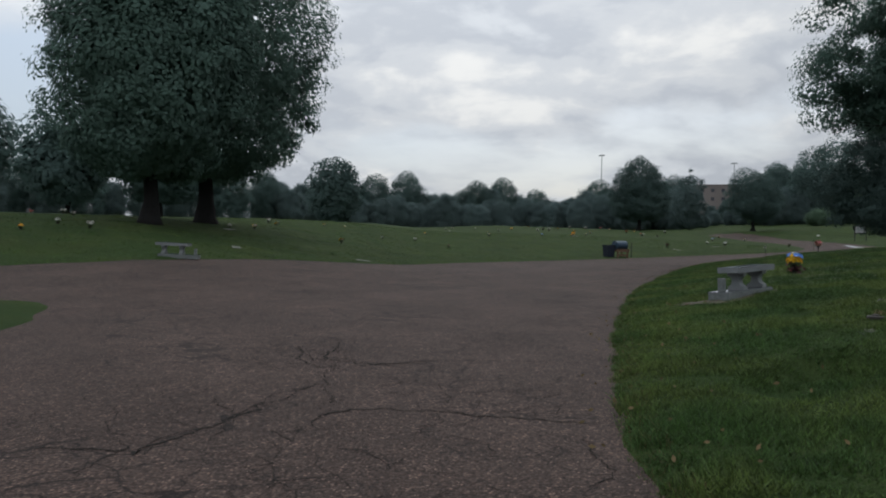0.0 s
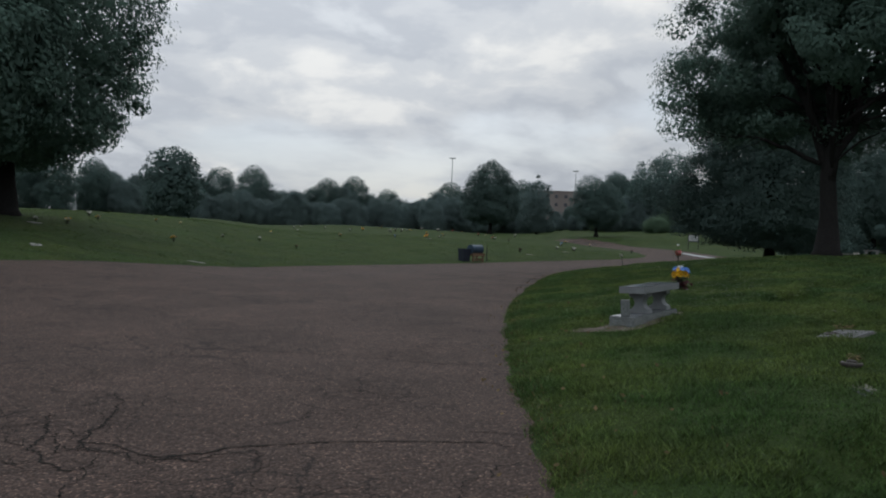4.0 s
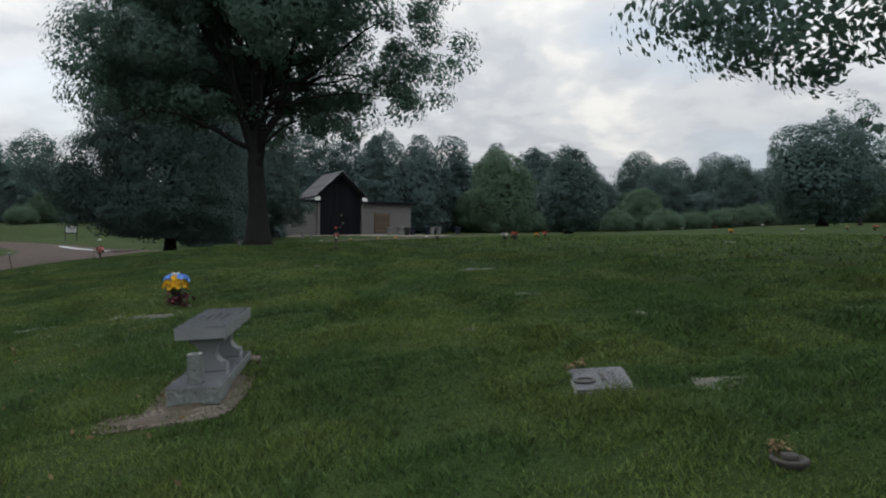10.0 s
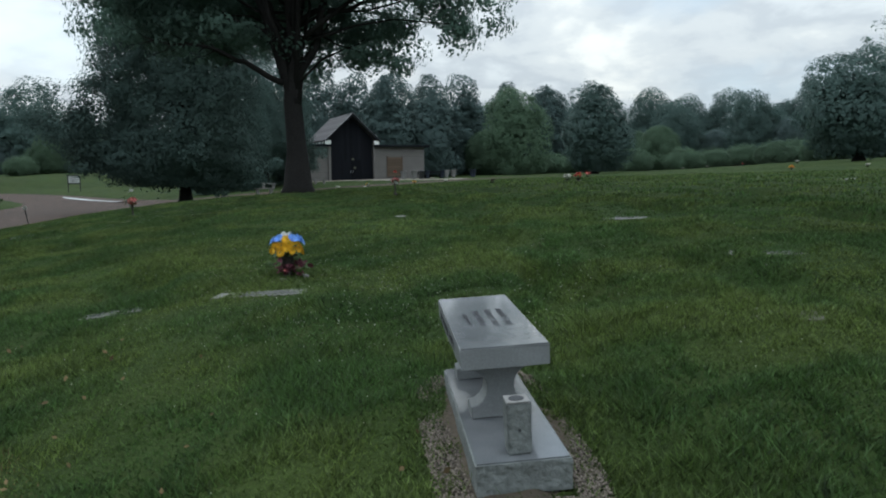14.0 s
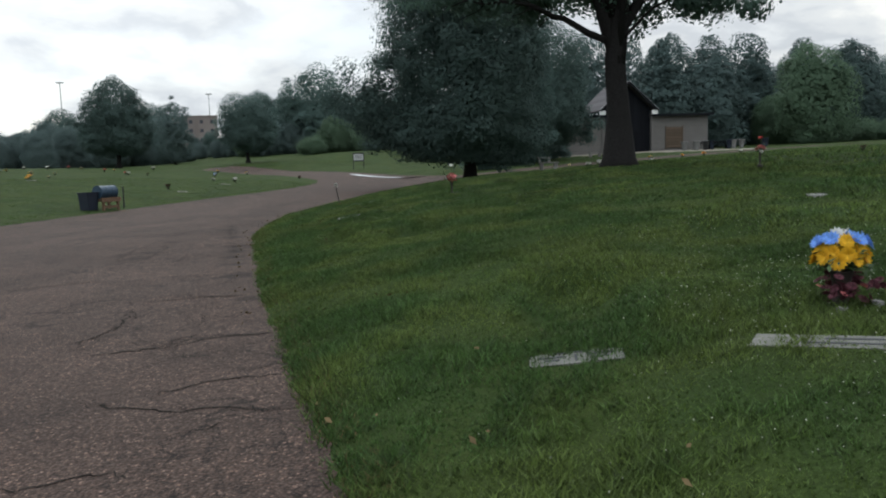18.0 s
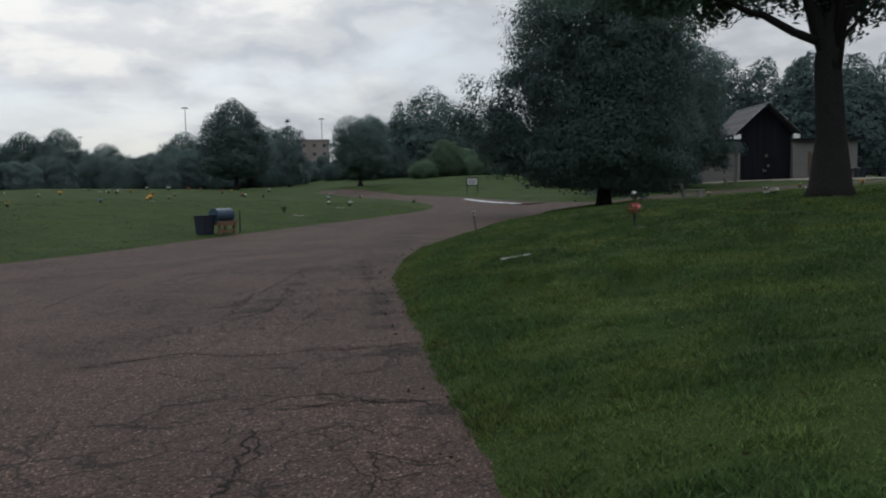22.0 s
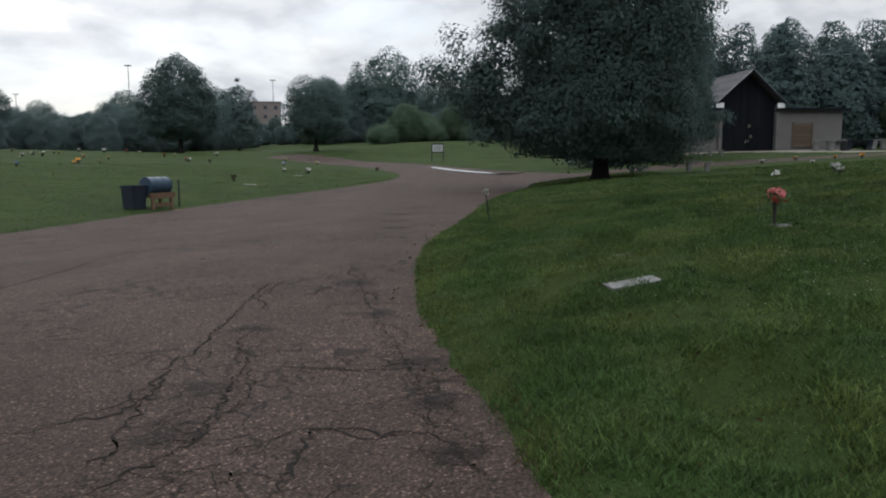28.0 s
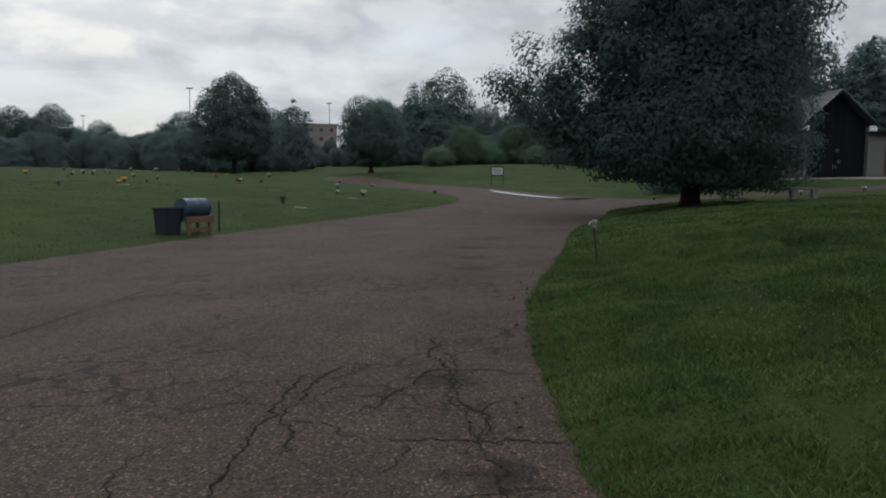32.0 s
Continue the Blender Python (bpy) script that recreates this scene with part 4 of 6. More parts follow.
# ---------------------------------------------------------------- the chapel
def chapel():
    t = thing("chapel", 72.2, 65.3, 1.58, -32, "pale block chapel with flat wings and a steep dark gabled entrance", "building")
    w, eave, apex, deep = 2.62, 4.75, 7.75, 8.6
    for side, a, b in ((1, w, 9.2), (-1, -w, -12.0)):
        x0, x1 = min(a, b), max(a, b)
        wall = part("wall", box(x1 - x0, 0.28, 4.35, 0.012, ((x0 + x1) / 2, 0.14, -0.3)), M_BLOCK, t)
        part("side_wall", box(0.28, deep - 1.3, 4.35, 0.012, ((x1 - 0.14) if side > 0 else x0 + 0.14, 0.284 + (deep - 1.3) / 2, -0.3)), M_BLOCK, t)
        part("back_wall", box(x1 - x0, 0.28, 4.35, 0.012, ((x0 + x1) / 2, deep - 0.86, -0.3)), M_BLOCK, t)
        part("flat_roof", box(x1 - x0 + 0.5, deep + 0.1, 0.16, 0.02, ((x0 + x1) / 2 + 0.2 * side, deep / 2 - 0.45, 4.054)), M_SHINGLE, t, "dark felt roof")
        part("fascia", box(x1 - x0 + 0.56, 0.05, 0.26, 0.01, ((x0 + x1) / 2 + 0.2 * side, -0.55, 4.02)), M_DARKWOOD, t, "dark fascia board")
        for k in range(5):
            part("course_joint", box(x1 - x0, 0.008, 0.012, 0, ((x0 + x1) / 2, -0.003, 0.45 + 0.62 * k)), M_SHINGLE, wall)
    # the boarded front under the gable
    slope = (apex - eave) / (w + 0.55)
    boards = 15
    for k in range(boards):
        x0 = -w + 2 * w * k / boards
        x1 = x0 + 2 * w / boards - 0.012
        bm = bmesh.new()
        za, zb = apex - 0.25 - slope * abs(x0), apex - 0.25 - slope * abs(x1)
        q = [bm.verts.new((px, py, pz)) for py in (0.30, 0.36) for px, pz in ((x0, 0.0), (x1, 0.0), (x1, zb), (x0, za))]
        for f in ((0, 1, 2, 3), (7, 6, 5, 4), (0, 4, 5, 1), (1, 5, 6, 2), (2, 6, 7, 3), (3, 7, 4, 0)):
            bm.faces.new([q[i] for i in f])
        part("board", bm, M_DARKWOOD, t)
    for s in (-1, 1):
        leaf = part("door_leaf", box(1.15, 0.05, 2.5, 0.01, (0.6 * s, 0.26, 0.02)), M_DARKWOOD, t, "black double door leaf")
        part("door_handle", box(0.04, 0.06, 0.28, 0.01, (0.12 * s, 0.215, 1.0)), M_METAL, leaf, "metal pull handle")
        part("door_wreath", lathe([(0.05, 0), (0.14, 0.02), (0.16, 0.05), (0.1, 0.07)], 12), M_MOSS, leaf, "small faded wreath").matrix_basis = pose(0.1 * s + 0.25, 0.24, 2.1 - 0.5 * s, 90)
        part("jamb", box(0.3, 0.5, eave, 0.01, (s * (w + 0.16), 0.02, -0.25)), M_BLOCK, t)
        # a roof slope with its courses
        run = math.hypot(w + 0.6, apex - eave)
        ang = math.degrees(math.atan2(apex - eave, w + 0.6))
        base = Matrix.Translation((s * (w + 0.6) / 2, deep / 2 - 0.55, (apex + eave) / 2)) @ pose(0, 0, 0, 0, s * ang, 0)
        slab = part("roof_slope", box(run + 0.1, deep, 0.14, 0.01, (0, 0, -0.07)), M_SHINGLE, t, "grey shingle roof slope")
        slab.matrix_basis = base
        rows = 17
        for k in range(rows):
            c = part("shingle_course", box(run / rows + 0.03, deep + 0.03, 0.022, 0, (0, 0, 0)), M_SHINGLE, slab)
            c.matrix_basis = pose((k + 0.5) * run / rows - run / 2, 0, 0.075 + 0.006, 0, 3.0 * s, 0)
        barge = part("bargeboard", box(run + 0.14, 0.05, 0.2, 0.01, (0, -deep / 2 - 0.03, -0.12)), M_DARKWOOD, slab, "dark bargeboard")
        part("flashing", box(run + 0.16, 0.06, 0.03, 0.005, (0, -deep / 2 - 0.04, 0.085)), M_METAL, barge, "pale metal edge")
        part("corbel", box(0.62, 0.3, 0.52, 0.02, (s * (w + 0.33), -0.30, eave - 0.52)), M_WHITE, t, "white painted corbel")
        for k in range(6):
            part("rafter_tail", box(0.12, 0.12, 0.16, 0.01, (s * (w + 0.62), 0.8 + 1.25 * k, eave - 0.34)), M_WHITE, t, "white rafter end")
    part("ridge_cap", box(0.26, deep + 0.1, 0.07, 0.02, (0, deep / 2 - 0.55, apex + 0.06)), M_METAL, t, "pale metal ridge")
    # timber louvred panel on the right wing, boarded doors on the left
    for x, wd, hh, z0 in ((5.3, 1.9, 2.3, 0.55), (-9.0, 2.2, 2.1, 0.0)):
        fr = part("timber_panel", box(wd, 0.08, hh, 0.01, (x, -0.04, z0)), M_WOOD, t, "weathered brown timber panel")
        for k in range(7):
            part("slat", box(wd - 0.2, 0.05, hh / 7 - 0.08, 0.008, (x, -0.1, z0 + 0.06 + k * hh / 7)), M_WOOD, fr)
        for sx in (-1, 1):
            part("post", box(0.12, 0.14, hh + 0.15, 0.01, (x + sx * wd / 2, -0.08, z0 - 0.05)), M_WOOD, fr)
    return t


chapel()


def ribbon(name, line, half, lift, mat, label, category, kind="structure"):
    """A paved strip that follows the ground."""
    p = smooth_line(np.array(line, float), 3)
    d = np.gradient(p, axis=0)
    d /= np.linalg.norm(d, axis=1)[:, None]
    nrm = np.stack([-d[:, 1], d[:, 0]], 1)
    rows = []
    for k in (-1, -0.33, 0.33, 1):
        q = p + nrm * half * k
        rows.append(np.column_stack([q, land(q[:, 0], q[:, 1]) + 0.035 + lift]))
    rows.insert(0, rows[0] - np.array([0, 0, 0.12]))
    rows.append(rows[-1] - np.array([0, 0, 0.12]))
    v = np.concatenate(rows)
    m = len(p)
    f = [(r * m + k, r * m + k + 1, (r + 1) * m + k + 1, (r + 1) * m + k) for r in range(len(rows) - 1) for k in range(m - 1)]
    return tagged(raw(name, v, f, mat), label, category, kind=kind)


ribbon("chapel_walk", [(72.2, 64.6), (71.8, 62.0), (72.2, 58.5), (73.5, 55.0), (73.0, 50.5)], 1.0, 0.035, M_WALK, "pale concrete walk from the chapel door to the drive", "path")
ribbon("chapel_apron", [(62.2, 70.4), (66.8, 67.4), (71.0, 64.9), (75.5, 62.1), (80.3, 59.0)], 0.6, 0.05, M_WALK, "pale concrete apron along the chapel front", "path")


def urn(x, y, s=1.0, mat=M_STONE, label="grey stone planter beside the chapel door"):
    t = thing("stone_planter", x, y, None, 20, label, "planter", "planters by the chapel")
    part("pot", lathe([(0.22 * s, 0), (0.26 * s, 0.06), (0.2 * s, 0.14), (0.3 * s, 0.5), (0.34 * s, 0.85), (0.38 * s, 0.9), (0.30 * s, 0.9), (0.28 * s, 0.82)]), mat, t, smooth=True)
    part("rim", lathe([(0.34 * s, 0.86), (0.40 * s, 0.88), (0.40 * s, 0.94), (0.33 * s, 0.95)]), mat, t)
    return t


for x, y, s in ((75.4, 60.3, 1.0), (76.3, 59.4, 1.15), (80.6, 57.6, 0.9), (81.5, 57.2, 1.0)):
    urn(x, y, s)
for x, y, s in ((77.6, 58.4, 0.7), (79.2, 57.3, 0.85), (83.4, 55.4, 0.65), (84.6, 56.4, 0.9)):
    urn(x, y, s, M_NAVY, "dark low planter pot near the chapel wall")


def dark_seat(x, y, turn, wid=1.7):
    t = thing("garden_bench", x, y, None, turn, "dark timber bench against the chapel wall", "bench", "benches by the chapel")
    for k in range(3):
        part("seat_slat", box(wid, 0.11, 0.04, 0.008, (0, -0.15 + 0.14 * k, 0.44)), M_DARKWOOD, t)
    for k in range(2):
        part("back_slat", box(wid, 0.04, 0.12, 0.008, (0, 0.26, 0.58 + 0.17 * k)), M_DARKWOOD, t)
    for sx in (-1, 1):
        part("leg", box(0.08, 0.45, 0.44, 0.01, (sx * (wid / 2 - 0.1), 0, 0)), M_DARKWOOD, t)
        part("back_post", box(0.07, 0.05, 0.5, 0.01, (sx * (wid / 2 - 0.1), 0.295, 0.38)), M_DARKWOOD, t)
    return t


dark_seat(77.7, 59.6, -32)
dark_seat(79.3, 58.5, -32)


def litter_bin(x, y):
    t = thing("litter_bin", x, y, None, 0, "black ribbed litter bin on the grass", "bin")
    part("body", lathe([(0.26, 0), (0.28, 0.05), (0.3, 0.8), (0.32, 0.84), (0.27, 0.86), (0.25, 0.8)], 18), M_BLACKM, t, smooth=True)
    part("lid", lathe([(0.33, 0.845), (0.33, 0.9), (0.2, 1.0), (0.05, 1.03)], 18), M_BLACKM, t, smooth=True)


litter_bin(75.2, 57.6)

# ---------------------------------------------------------------- flowers
def petals(rng, c, r, n=12, cup=0.35, face=(0, 0, 0.9)):
    """One bloom: two rings of petals about a centre, facing a random way but mostly up and out."""
    nrm = rng.normal(size=3) * (0.55 if face[2] > 0.8 else 0.2) + np.array(face)
    nrm /= np.linalg.norm(nrm)
    u = np.cross(nrm, [0.3, 0.8, 0.1])
    u /= np.linalg.norm(u)
    w = np.cross(nrm, u)
    v, f = [], []
    for ring, (rr, cc) in enumerate(((r, cup), (0.65 * r, cup * 1.9))):
        for k in range(n):
            a = 2 * math.pi * (k + 0.5 * ring) / n
            d = math.cos(a) * u + math.sin(a) * w
            s = -math.sin(a) * u + math.cos(a) * w
            b = len(v)
            v += [c, c + d * rr * 0.6 + s * rr * 0.26 + nrm * rr * cc * 0.5, c + d * rr + nrm * rr * cc, c + d * rr * 0.6 - s * rr * 0.26 + nrm * rr * cc * 0.5]
            f.append((b, b + 1, b + 2, b + 3))
    return np.array(v), np.array(f)


def spray(rng, n, centre, spread, size):
    c = rng.normal(size=(n, 3)) * np.array(spread) + np.array(centre)
    return leaves(rng, c, np.full(n, size * 1.5), 4, size, 0.8, 0.4, 0.4)


def blooms(t, rng, count, centre, spread, r, mat, name="flower_head", dome=True, face=(0, 0, 0.9)):
    for k in range(count):
        if dome:
            a, h = 2.4 * k + rng.uniform(-0.3, 0.3), math.sqrt((k + 0.5) / count)
            c = np.array(centre) + np.array([math.cos(a) * h * spread[0], math.sin(a) * h * spread[1], (1 - h * h) * spread[2]])
        else:
            c = np.array(centre) + rng.normal(size=3) * np.array(spread)
        v, f = petals(rng, c, r * rng.uniform(0.85, 1.15), face=face)
        raw(name, v, f, mat, t)


def bright_bouquet():
    rng = np.random.default_rng(3)
    t = thing("flower_vase", 8.02, 14.06, ground_z(8.02, 14.06) - 0.035, 0, "tall grave vase with blue and yellow silk flowers over maroon ones", "flowers")
    t.scale = (0.84, 0.84, 0.84)
    part("vase", lathe([(0.06, -0.05), (0.065, 0.05), (0.05, 0.12), (0.075, 0.26), (0.09, 0.3), (0.06, 0.3)]), M_VASE, t, "dark bronze vase")
    # a bushy skirt of faded maroon blooms hides the vase
    blooms(t, rng, 70, (0, 0, 0.17), (0.09, 0.09, 0.07), 0.044, M_PMAROON, "maroon_flower", dome=False)
    blooms(t, rng, 5, (0, 0, 0.14), (0.11, 0.11, 0.05), 0.034, M_PPINK, dome=False)
    v, f = spray(rng, 70, (0, 0, 0.37), (0.10, 0.10, 0.05), 0.038)
    raw("foliage", v, f, M_STEM, t)
    for ring, count, rad, h, r in ((0, 9, 0.165, 0.40, 0.070), (1, 9, 0.150, 0.455, 0.066)):
        for a in range(count):
            ang = 2 * math.pi * (a + 0.5 * ring) / count
            blooms(t, rng, 1, (rad * math.cos(ang), rad * math.sin(ang), h + 0.02 * math.sin(3 * ang)), (0.006,) * 3, r, M_YELLOW, dome=False, face=(math.cos(ang), math.sin(ang), 0.35))
    for a in range(9):
        ang = 2 * math.pi * a / 9 + 0.3
        blooms(t, rng, 1, (0.125 * math.cos(ang), 0.125 * math.sin(ang), 0.535), (0.01,) * 3, 0.068, M_YELLOW if a in (1, 5) else M_PBLUE, dome=False, face=(math.cos(ang), math.sin(ang), 0.7))
    for a in (2.3, 5.4):
        blooms(t, rng, 1, (0.175 * math.cos(a), 0.175 * math.sin(a), 0.51), (0.008,) * 3, 0.066, M_PBLUE, dome=False, face=(math.cos(a), math.sin(a), 0.6))
    blooms(t, rng, 3, (0, 0.0, 0.56), (0.05, 0.05, 0.02), 0.062, M_PWHITE)
    blooms(t, rng, 3, (0.02, -0.01, 0.55), (0.085, 0.085, 0.012), 0.062, M_PBLUE)


bright_bouquet()

def pink_vase(x, y, s, label, seed, top=M_PWHITE, mid=M_PPINK, low=M_PRED):
    rng = np.random.default_rng(seed)
    t = thing("flower_vase", x, y, None, 40 * seed, label, "flowers")
    part("vase", lathe([(0.08 * s, -0.03), (0.08 * s, 0.015), (0.03 * s, 0.04), (0.028 * s, 0.2 * s), (0.05 * s, 0.40 * s), (0.04 * s, 0.41 * s)]), M_VASE, t)
    v, f = spray(rng, 60, (0, 0, 0.48 * s), (0.09 * s, 0.09 * s, 0.07 * s), 0.035 * s)
    raw("foliage", v, f, M_STEM, t)
    blooms(t, rng, 13, (0, 0, 0.50 * s), (0.15 * s, 0.15 * s, 0.12 * s), 0.062 * s, mid)
    blooms(t, rng, 6, (0.02, 0, 0.46 * s), (0.09 * s, 0.09 * s, 0.04), 0.055 * s, low, dome=False)
    part("stem", tube([(0, 0, 0.4 * s), (0.01, 0.01, 0.6 * s), (0.02, 0, 0.84 * s)], [0.005] * 3, 5), M_STEM, t)
    blooms(t, rng, 4, (0.02, 0, 0.85 * s), (0.05 * s, 0.05 * s, 0.05 * s), 0.055 * s, top)
    return t


pink_vase(14.95, 26.42, 0.78, "grave vase with salmon pink flowers and one white rose", 5)
rngp = np.random.default_rng(9)
tw = thing("flower_spray", 14.85, 26.58, None, 0, "thin spray of pale leaves leaning beside a vase", "flowers")
v, f = spray(rngp, 26, (0, 0, 0.40), (0.05, 0.05, 0.13), 0.017)
raw("leaf_spray", v, f, M_STRAW, tw, "pale silvery leaves")
part("stem", tube([(0, 0, -0.02), (0.02, 0, 0.3), (-0.02, 0, 0.6)], [0.006, 0.005, 0.003], 5), M_STEM, tw)
pink_vase(19.6, 21.0, 0.72, "grave vase with red and white flowers", 6, M_PRED, M_PPINK, M_PWHITE)
pink_vase(18.2, 5.2, 0.66, "grave vase with a round head of white flowers", 7, M_PWHITE, M_PWHITE, M_PWHITE)


def field_vase(name, mats, label, seed, s=1.0):
    rng = np.random.default_rng(seed)
    t = thing(name, -70, -100 - 3 * seed, None, 0, label, "flowers", "grave vases on the lawns")
    part("vase", lathe([(0.07, -0.06), (0.075, 0.03), (0.05, 0.05), (0.085, 0.13), (0.06, 0.13)], 10), M_VASE, t)
    v, f = spray(rng, 26, (0, 0, 0.16), (0.08, 0.08, 0.04), 0.05)
    raw("foliage", v, f, M_STEM, t)
    for k, m in enumerate(mats):
        for q in range(4):
            a = 2 * math.pi * (q + k / len(mats)) / 4
            v, f = petals(rng, np.array([0.10 * s * math.cos(a), 0.10 * s * math.sin(a), 0.20 + 0.06 * (q % 2)]), 0.085 * s, 8)
            raw("flower_head", v, f, m, t)
    return t


FIELD = [field_vase("flower_vase", mats, lab, 20 + k) for k, (mats, lab) in enumerate((
    ((M_PCREAM, M_PCREAM), "grave vase with white silk flowers on the lawn"),
    ((M_PORANGE, M_YELLOW), "grave vase with orange and yellow flowers on the lawn"),
    ((M_PCREAM, M_YELLOW), "grave vase with cream and yellow flowers on the lawn"),
    ((M_PPINK, M_PRED), "grave vase with pink and red flowers on the lawn"),
    ((M_PBLUE, M_PCREAM), "grave vase with blue and white flowers on the lawn"),
    ((M_PMAROON, M_STEM), "grave vase with dark withered flowers on the lawn")))]


def put_vases(spots, kinds, s=1.0):
    for k, (x, y) in enumerate(spots):
        z = 0.74 * s * (0.8 + 0.45 * ((k * 7) % 5) / 4)
        copy_thing(FIELD[kinds[k % len(kinds)]], pose(x, y, ground_z(x, y), 0, 0, 37 * k) @ Matrix.Diagonal((z, z, z, 1)))


put_vases([(10.7, 69.3), (14.6, 73.9), (14.6, 89.5), (16.3, 93.1), (14.0, 90.3), (17.8, 81.0), (23.1, 99.3), (20.8, 97.9), (23.8, 96.9), (24.7, 92.1), (26.1, 93.7), (23.6, 80.9), (30.9, 96.5), (13.2, 97.0), (18.7, 98.0), (38.4, 89.2), (36.4, 92.3), (27.9, 68.6), (26.5, 69.4)],
          (4, 1, 0, 2, 0, 2, 3, 0, 2, 3, 2, 0, 0, 2, 0, 0, 2, 0, 0), 1.3)
put_vases([(-9.6, 34.0), (-8.8, 35.7), (-10.6, 47.8), (-7.2, 49.8), (-4.8, 38.7), (-3.1, 48.0), (-0.96, 50.3), (5.3, 64.3), (5.9, 93.0), (2.1, 88.0), (-0.3, 58.9), (14.0, 71.6), (13.0, 88.0), (16.1, 94.5), (39.1, 90.9)], (0, 2, 0, 2, 2, 0, 0, 2, 0, 0, 2, 1, 0, 0, 2), 1.0)
put_vases([(-12.8, 21.2), (-12.9, 23.8), (-11.8, 23.8), (-15.1, 29.8), (-9.2, 43.4), (12.2, 81.6), (15.9, 74.1), (-17, 33), (-20, 36), (-24, 40), (-6, 52), (2, 70), (8, 84), (-14, 46)], (1, 0, 0, 0, 2, 0, 2, 0, 3, 0, 2, 0, 0, 0), 0.9)
put_vases([(86.3, 31.0), (87.9, 28.8), (87.6, 25.1), (43.7, 14.1), (77.1, 18.4), (45.8, 10.9), (53.5, 9.4), (47.8, 7.6), (86.8, 7.6), (53.3, 4.9), (60.8, 3.3), (22.9, 4.3), (35.3, 3.7)], (0, 0, 3, 1, 0, 0, 2, 3, 1, 1, 0, 0, 3), 1.15)
put_vases([(26.6, 21.7), (27.6, 19.2), (27.9, 18.9), (40.9, 24.2), (41.6, 24.0), (26.0, 31.5), (28.5, 33.0)], (5, 0, 3, 1, 3, 0, 0), 1.15)
put_vases([(47.1, 51.4), (52.6, 51.0), (57.2, 51.4), (59.3, 49.7), (60.4, 48.4), (50, 46), (62, 46)], (2, 0, 2, 1, 1, 0, 0), 1.2)
put_vases([(1.28, 47.6), (24.7, 79.3), (20.0, 60.9), (22.6, 5.9)], (5, 5, 5, 5), 1.1)
for k, o in enumerate(FIELD):
    o.matrix_basis = pose(3 + 7 * k, 92 - 3 * k, ground_z(3 + 7 * k, 92 - 3 * k), 0, 0, 50 * k) @ Matrix.Diagonal((1.0, 1.0, 1.0, 1))


# ---------------------------------------------------------------- the granite bench
def concave_leg(w, waist, h, thick):
    """An hourglass support: square blocks above and below, hollow curves between."""
    half = []
    half += [(w, 0), (w, 0.17 * h)]
    for k in range(9):
        a = math.pi * k / 8 - math.pi / 2
        half.append((w - (w - waist) * math.cos(a), 0.5 * h + 0.30 * h * math.sin(a)))
    half += [(w, 0.83 * h), (w, h)]
    prof = half + [(-x, z) for x, z in half[::-1]]
    bm = bmesh.new()
    a = [bm.verts.new((-thick / 2, x, z)) for x, z in prof]
    b = [bm.verts.new((thick / 2, x, z)) for x, z in prof]
    bm.faces.new(a[::-1])
    bm.faces.new(b)
    for k in range(len(prof)):
        bm.faces.new((a[k], a[(k + 1) % len(prof)], b[(k + 1) % len(prof)], b[k]))
    bmesh.ops.recalc_face_normals(bm, faces=bm.faces)
    bmesh.ops.bevel(bm, geom=[e for e in bm.edges if abs(e.verts[0].co.x - e.verts[1].co.x) < 1e-5], offset=0.004, segments=1, affect="EDGES")
    return bm


def rough_slab(sx, sy, sz, at, seed, amp=0.012, taper=1.0):
    """A slab with a sawn top and rock-pitched sides."""
    bm = box(sx, sy, sz, 0, at, taper)
    bmesh.ops.subdivide_edges(bm, edges=bm.edges[:], cuts=9, use_grid_fill=True)
    for v in bm.verts:
        if at[2] + 0.01 < v.co.z < at[2] + sz - 0.004 or v.co.z <= at[2] + 0.01:
            d = Vector((v.co.x - at[0], v.co.y - at[1], 0))
            if abs(d.x) > sx / 2 * taper - 0.01 or abs(d.y) > sy / 2 * taper - 0.01:
                n = noise.noise(v.co * 9 + Vector((seed, 0, 0)))
                v.co += Vector((math.copysign(1, d.x) if abs(d.x) > sx / 2 * taper - 0.01 else 0, math.copysign(1, d.y) if abs(d.y) > sy / 2 * taper - 0.01 else 0, 0)) * amp * n
    return bm


def letters(text, size, parent, mat, m, name="inscription"):
    cu = bpy.data.curves.new("text", "FONT")
    cu.body, cu.size, cu.align_x, cu.align_y, cu.extrude = text, size, "CENTER", "CENTER", 0.0008
    cu.resolution_u = 2
    tmp = bpy.data.objects.new("text", cu)
    me = bpy.data.meshes.new_from_object(tmp)
    bpy.data.objects.remove(tmp)
    ob = link_mesh(name, me, mat, parent)
    ob.matrix_basis = m
    return ob


